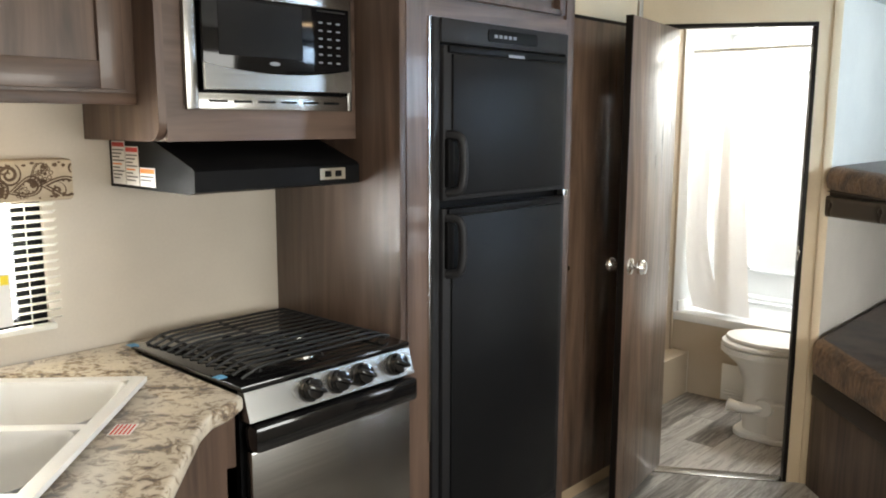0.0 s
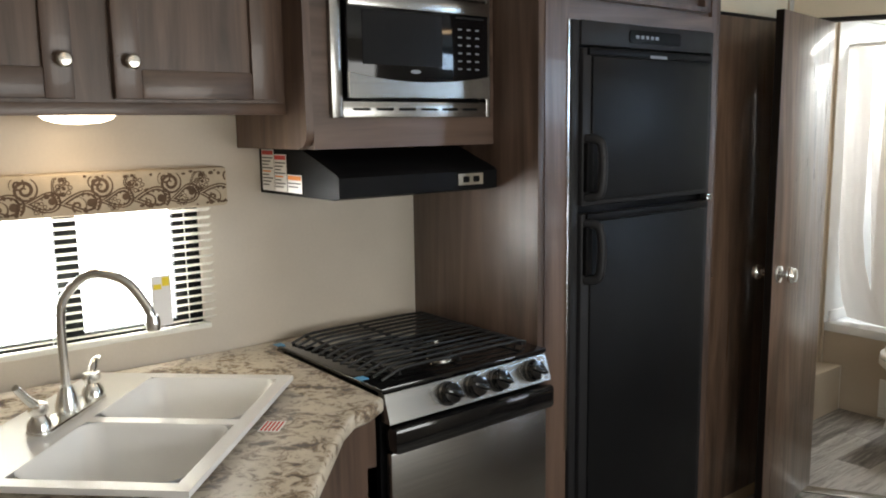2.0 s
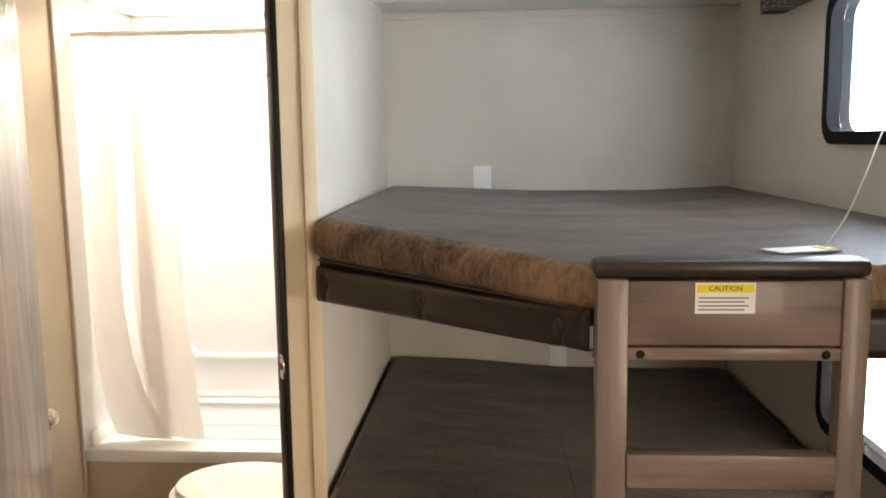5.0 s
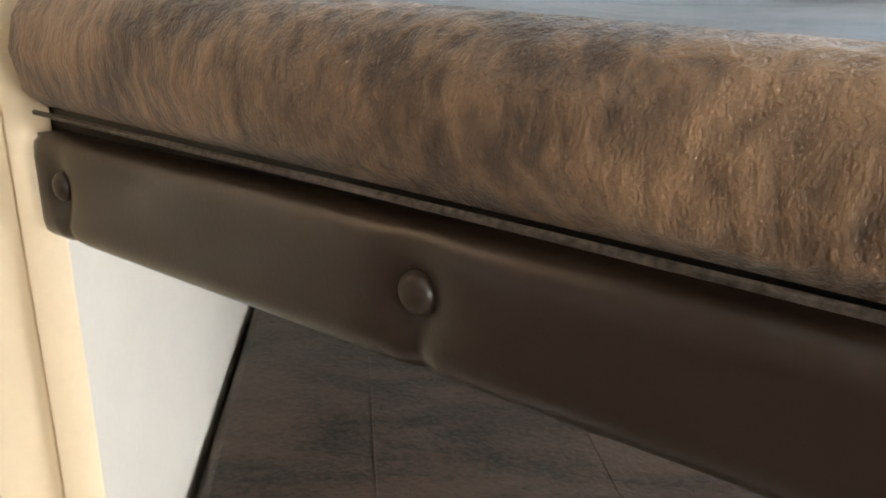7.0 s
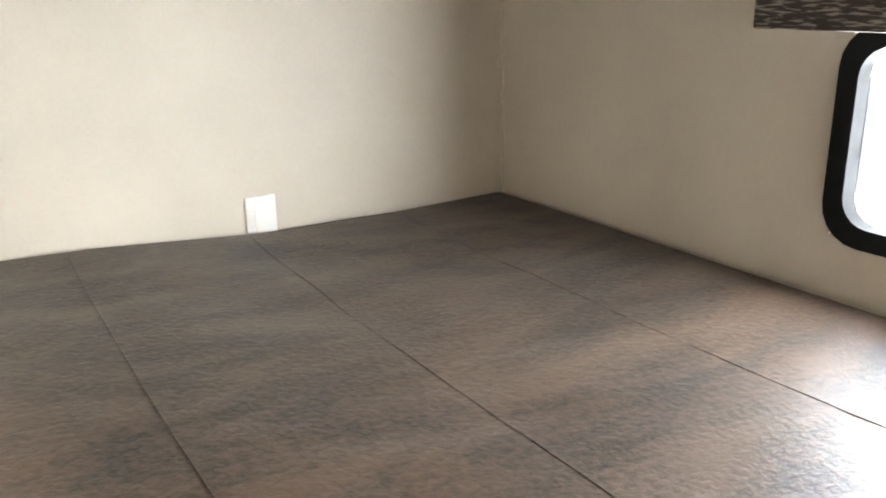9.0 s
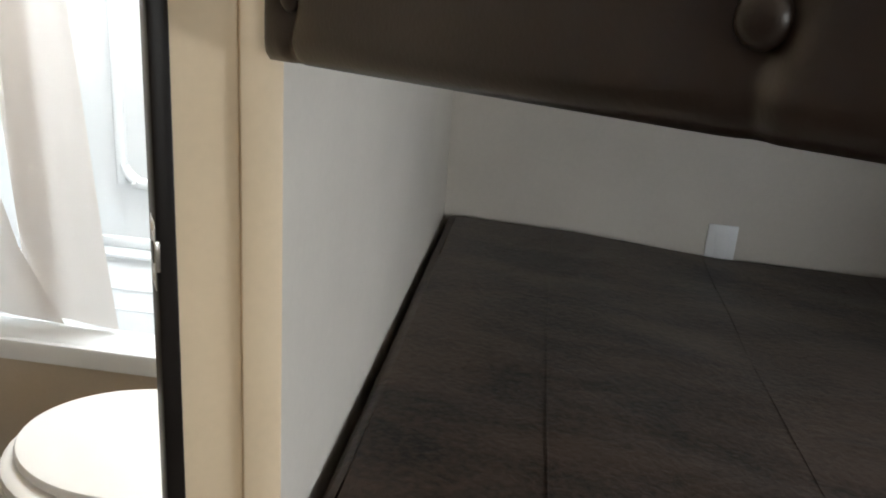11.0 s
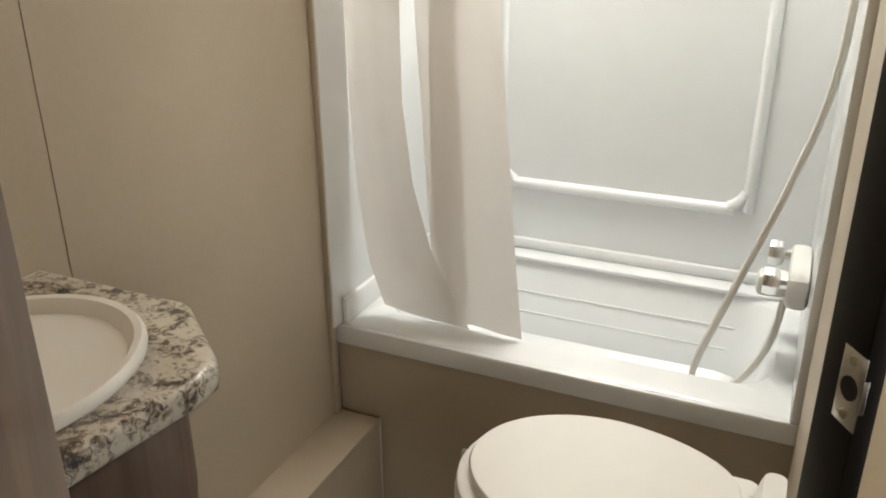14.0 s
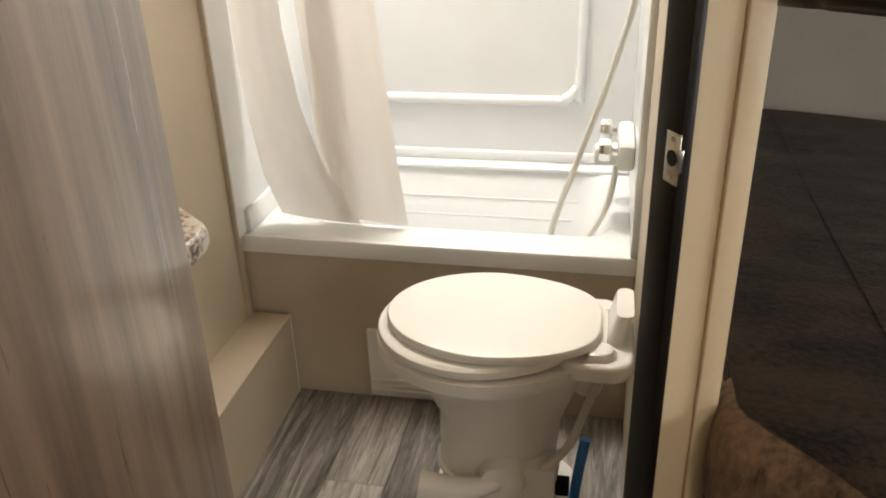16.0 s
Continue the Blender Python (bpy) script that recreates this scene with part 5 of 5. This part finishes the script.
def egg(w, l, z, y0=0.0, n=44, back=0.58):
    """A seat outline: a round front, sides that run in, and a straight back with rounded corners."""
    pts = []
    for k in range(n):
        a = 2 * math.pi * k / n
        c, s = math.cos(a), math.sin(a)
        if s >= 0:
            pts.append((w / 2 * c, y0 + l * 0.50 + l * 0.50 * s, z))
        else:
            q = 1 / max(abs(c) ** 4 + abs(s) ** 4, 1e-6) ** 0.25
            yy = -s * q
            pts.append((w / 2 * c * q * (1 - (1 - back) * min(1, yy) ** 1.6), y0 + l * 0.50 - l * 0.50 * min(1, yy), z))
    return pts


part("lid", loft([egg(0.310, 0.406, 0.484, -0.004, 60, 0.68), egg(0.320, 0.416, 0.487, -0.009, 60, 0.68), egg(0.321, 0.417, 0.498, -0.009, 60, 0.68), egg(0.315, 0.411, 0.5025, -0.006, 60, 0.68), egg(0.300, 0.395, 0.504, 0.002, 60, 0.68), egg(0.16, 0.20, 0.507, 0.095, 60, 0.68)]), M["porcelain"], toilet)
part("seat", loft([egg(0.340, 0.385, 0.456, 0.035), egg(0.354, 0.398, 0.462, 0.03), egg(0.352, 0.396, 0.476, 0.03), egg(0.338, 0.38, 0.482, 0.038)]), M["porcelain"], toilet)
part("bowl", loft([egg(0.215, 0.235, 0.02, 0.07), egg(0.215, 0.240, 0.12, 0.07), egg(0.218, 0.245, 0.135, 0.068), egg(0.212, 0.242, 0.14, 0.07), egg(0.212, 0.25, 0.27, 0.06), egg(0.275, 0.32, 0.36, 0.03), egg(0.345, 0.405, 0.412, 0.01), egg(0.368, 0.43, 0.425, 0.0), egg(0.368, 0.43, 0.452, 0.0)]), M["porcelain"], toilet)
part("foot", prism(rounded(-0.14, 0.14, 0.02, 0.33, 0.09), 0, 0.03, 0.008), M["porcelain"], toilet)
part("back_deck", prism(rounded(-0.115, 0.115, -0.070, 0.07, 0.045), 0.430, 0.470, 0.010), M["porcelain"], toilet)
for x in (-0.075, 0.085):
    part("hinge_cap", lathe([(0.026, 0.466), (0.026, 0.476), (0.020, 0.486), (0.0, 0.489)], 18, Matrix.Translation((x, -0.012, 0))), M["porcelain"], toilet)
part("hinge_bar", boxes((-0.10, 0.11, -0.022, 0.016, 0.466, 0.486, 0.008)), M["porcelain"], toilet)
part("vacuum_breaker", loft([[(x, y + 0.02 * (1 - w), z) for x, y in rounded(-0.035 - 0.01 * (1 - w), 0.075, -0.066, -0.034, 0.014)] for w, z in ((0.0, 0.440), (0.3, 0.478), (0.8, 0.522), (1.0, 0.533))]), M["porcelain"], toilet)
part("pedal", tube([(-0.118, 0.16, 0.178), (-0.140, 0.215, 0.166), (-0.150, 0.27, 0.164), (-0.152, 0.325, 0.170)], lambda k: 0.017 + 0.014 * k, 12, 4), M["porcelain"], toilet, "white flush pedal")
part("pedal_hub", lathe([(0.048, 0), (0.050, 0.02), (0.042, 0.05), (0, 0.055)], 22, pose(-0.085, 0.165, 0.176, 0, -90, 0)), M["porcelain"], toilet)
part("waist_band", loft([egg(0.232, 0.258, 0.128, 0.061), egg(0.236, 0.262, 0.133, 0.059), egg(0.232, 0.258, 0.138, 0.061)]), M["porcelain"], toilet)
part("foot_block", boxes((-0.115, -0.04, 0.06, 0.15, 0.0, 0.205, 0.012)), M["porcelain"], toilet)
part("water_line", tube([(-0.02, -0.020, 0.44), (-0.028, -0.008, 0.38), (-0.04, 0.012, 0.313), (-0.075, 0.040, 0.245), (-0.10, 0.085, 0.198)], 0.0085, 10, 5), M["hose"], toilet, "cream water hose")
part("valve", lathe([(0.02, 0), (0.03, 0.01), (0.03, 0.025), (0, 0.03)], 16, pose(0.0, 0.012, 0.362, 0, -90, 0)), M["white"], toilet)
part("connector", boxes((-0.115, -0.085, 0.035, 0.062, 0.145, 0.175, 0.003)), M["black"], toilet, "small black hose connector")
single("blue_pipe", tube([(-1.105, 4.40, 0.0), (-1.098, 4.40, 0.12), (-1.084, 4.42, 0.225)], 0.011, 10, 3), M["blue"], "short blue plastic water pipe beside the toilet", "pipe")
vent = thing("floor_vent", "white louvred heat vent cover in front of the tub apron", "vent")
part("cover", boxes((-1.64, -1.42, TY0 - 0.012, TY0 + 0.0015, 0.012, 0.21, 0.003)), M["white"], vent)
for k in range(3):
    part("louvre", boxes((-1.632, -1.443, TY0 - 0.018, TY0 - 0.012, 0.028 + k * 0.016, 0.038 + k * 0.016, 0.002)), M["white"], vent)
duct = thing("duct_box", "tan boxed-in duct along the bathroom wall", "duct box")
part("front_panel", boxes((-1.848, -1.838, 4.05, 4.768, 0.0, 0.232)), M["bath_wall"], duct)
part("lid", boxes((XL + 0.006, -1.836, 4.05, 4.768, 0.232, 0.240, 0.002)), M["bath_wall"], duct)
part("end_panel", boxes((XL + 0.006, -1.848, 4.05, 4.060, 0.0, 0.232)), M["bath_wall"], duct)
part("knob", lathe([(0.006, 0), (0.006, 0.012), (0.011, 0.014), (0.012, 0.022), (0.009, 0.026), (0, 0.027)], 16, pose(-1.838, 4.178, 0.212, 0, 90, 0)), M["nickel"], duct, "small metal knob")
part("caulk_line", tube([(-1.840, 4.771, 0.0), (-1.840, 4.771, 0.12), (-1.840, 4.771, 0.238)], 0.003, 6, 2), M["white"], duct, "thin white caulk line")
structure("trim_seam", boxes((XL + 0.006, XL + 0.0068, 4.1313, 4.1322, 0.245, ZC)), M["panel_seam"], "thin panel seam in the bathroom wall", "trim")

van = thing("bathroom_vanity", "small wood-grain vanity with a rounded front", "vanity")
VZ = 0.866
VT = [(XL + 0.006, 3.637), (XL + 0.006, 4.085), (-1.705, 4.085), (-1.69, 4.079), (-1.588, 3.998), (-1.575, 3.982), (-1.571, 3.945), (-1.575, 3.922), (-1.61, 3.66)]
van_fascia = part("fascia", prism([(XL + 0.006, 3.637), (XL + 0.006, 4.055), (-1.73, 4.055), (-1.67, 4.03), (-1.63, 3.985), (-1.61, 3.93), (-1.617, 3.84), (-1.63, 3.66)], 0.655, VZ - 0.034, 0.012), M["wood"], van)
part("body", boxes((XL + 0.006, -1.70, 3.637, 3.94, 0.0, 0.66)), M["wood"], van)
vtop = part("top", prism(VT, VZ - 0.034, VZ, 0.009), M["vanity"], van, "cream granite-pattern laminate top")
BX, BY, BRX, BRY = -1.775, 3.865, 0.150, 0.172
cut_out(vtop, lathe([(0.94, 0.70), (0.94, 1.0)], 40, Matrix.Translation((BX, BY, 0)) @ Matrix.Diagonal((BRX, BRY, 1, 1))))
cut_out(van_fascia, lathe([(0.97, 0.72), (0.97, 1.0)], 40, Matrix.Translation((BX, BY, 0)) @ Matrix.Diagonal((BRX, BRY, 1, 1))))
bas = thing("vanity_basin", "oval white basin set in the vanity top", "basin", pose(BX, BY, VZ))
part("bowl", lathe([(0.93, -0.004), (1.0, 0.0), (1.0, 0.006), (0.97, 0.013), (0.92, 0.012), (0.87, 0.0), (0.80, -0.045), (0.62, -0.095), (0.35, -0.115), (0.0, -0.12)], 44, None, BRX, BRY), M["porcelain"], bas)
part("drain", lathe([(0.0, -0.112), (0.02, -0.112), (0.022, -0.117)], 18), M["chrome"], bas, "chrome drain")
go = thing("gfci_outlet", "black outlet box with a red button on the bathroom wall", "outlet", pose(XL + 0.006, 3.974, 1.033))
part("plate", boxes((0, 0.022, -0.037, 0.037, -0.062, 0.062, 0.004)), M["black"], go)
part("socket", boxes((0.022, 0.025, -0.018, 0.018, -0.034, 0.034, 0.002)), M["enamel"], go)
part("reset_button", boxes((0.025, 0.027, -0.010, 0.002, -0.006, 0.0, 0.0005)), M["red"], go)
part("test_tag", boxes((0.022, 0.0228, -0.020, 0.010, 0.040, 0.048)), M["paper"], go)

# ---- floor planks ----
floor = bpy.data.objects["floor"]
PW, PL = 0.142, 0.92
plank_mesh = {}
for col in range(17):
    x0 = XL + 0.002 + col * PW
    y = YF - PL * ((col * 0.37) % 1.0)
    while y < YR:
        a, b = max(y, YF), min(y + PL, YR - 0.002)
        if b - a > 0.02:
            key = round(b - a, 3)
            if key not in plank_mesh:
                plank_mesh[key] = mesh_of("plank", boxes((0.0008, PW - 0.0008, 0.0008, b - a - 0.0008, -0.006, 0.0)), M["plank"], 0)
            p = new("plank", plank_mesh[key])
            p.location = (x0, a, 0)
            p.parent = floor
        y += PL
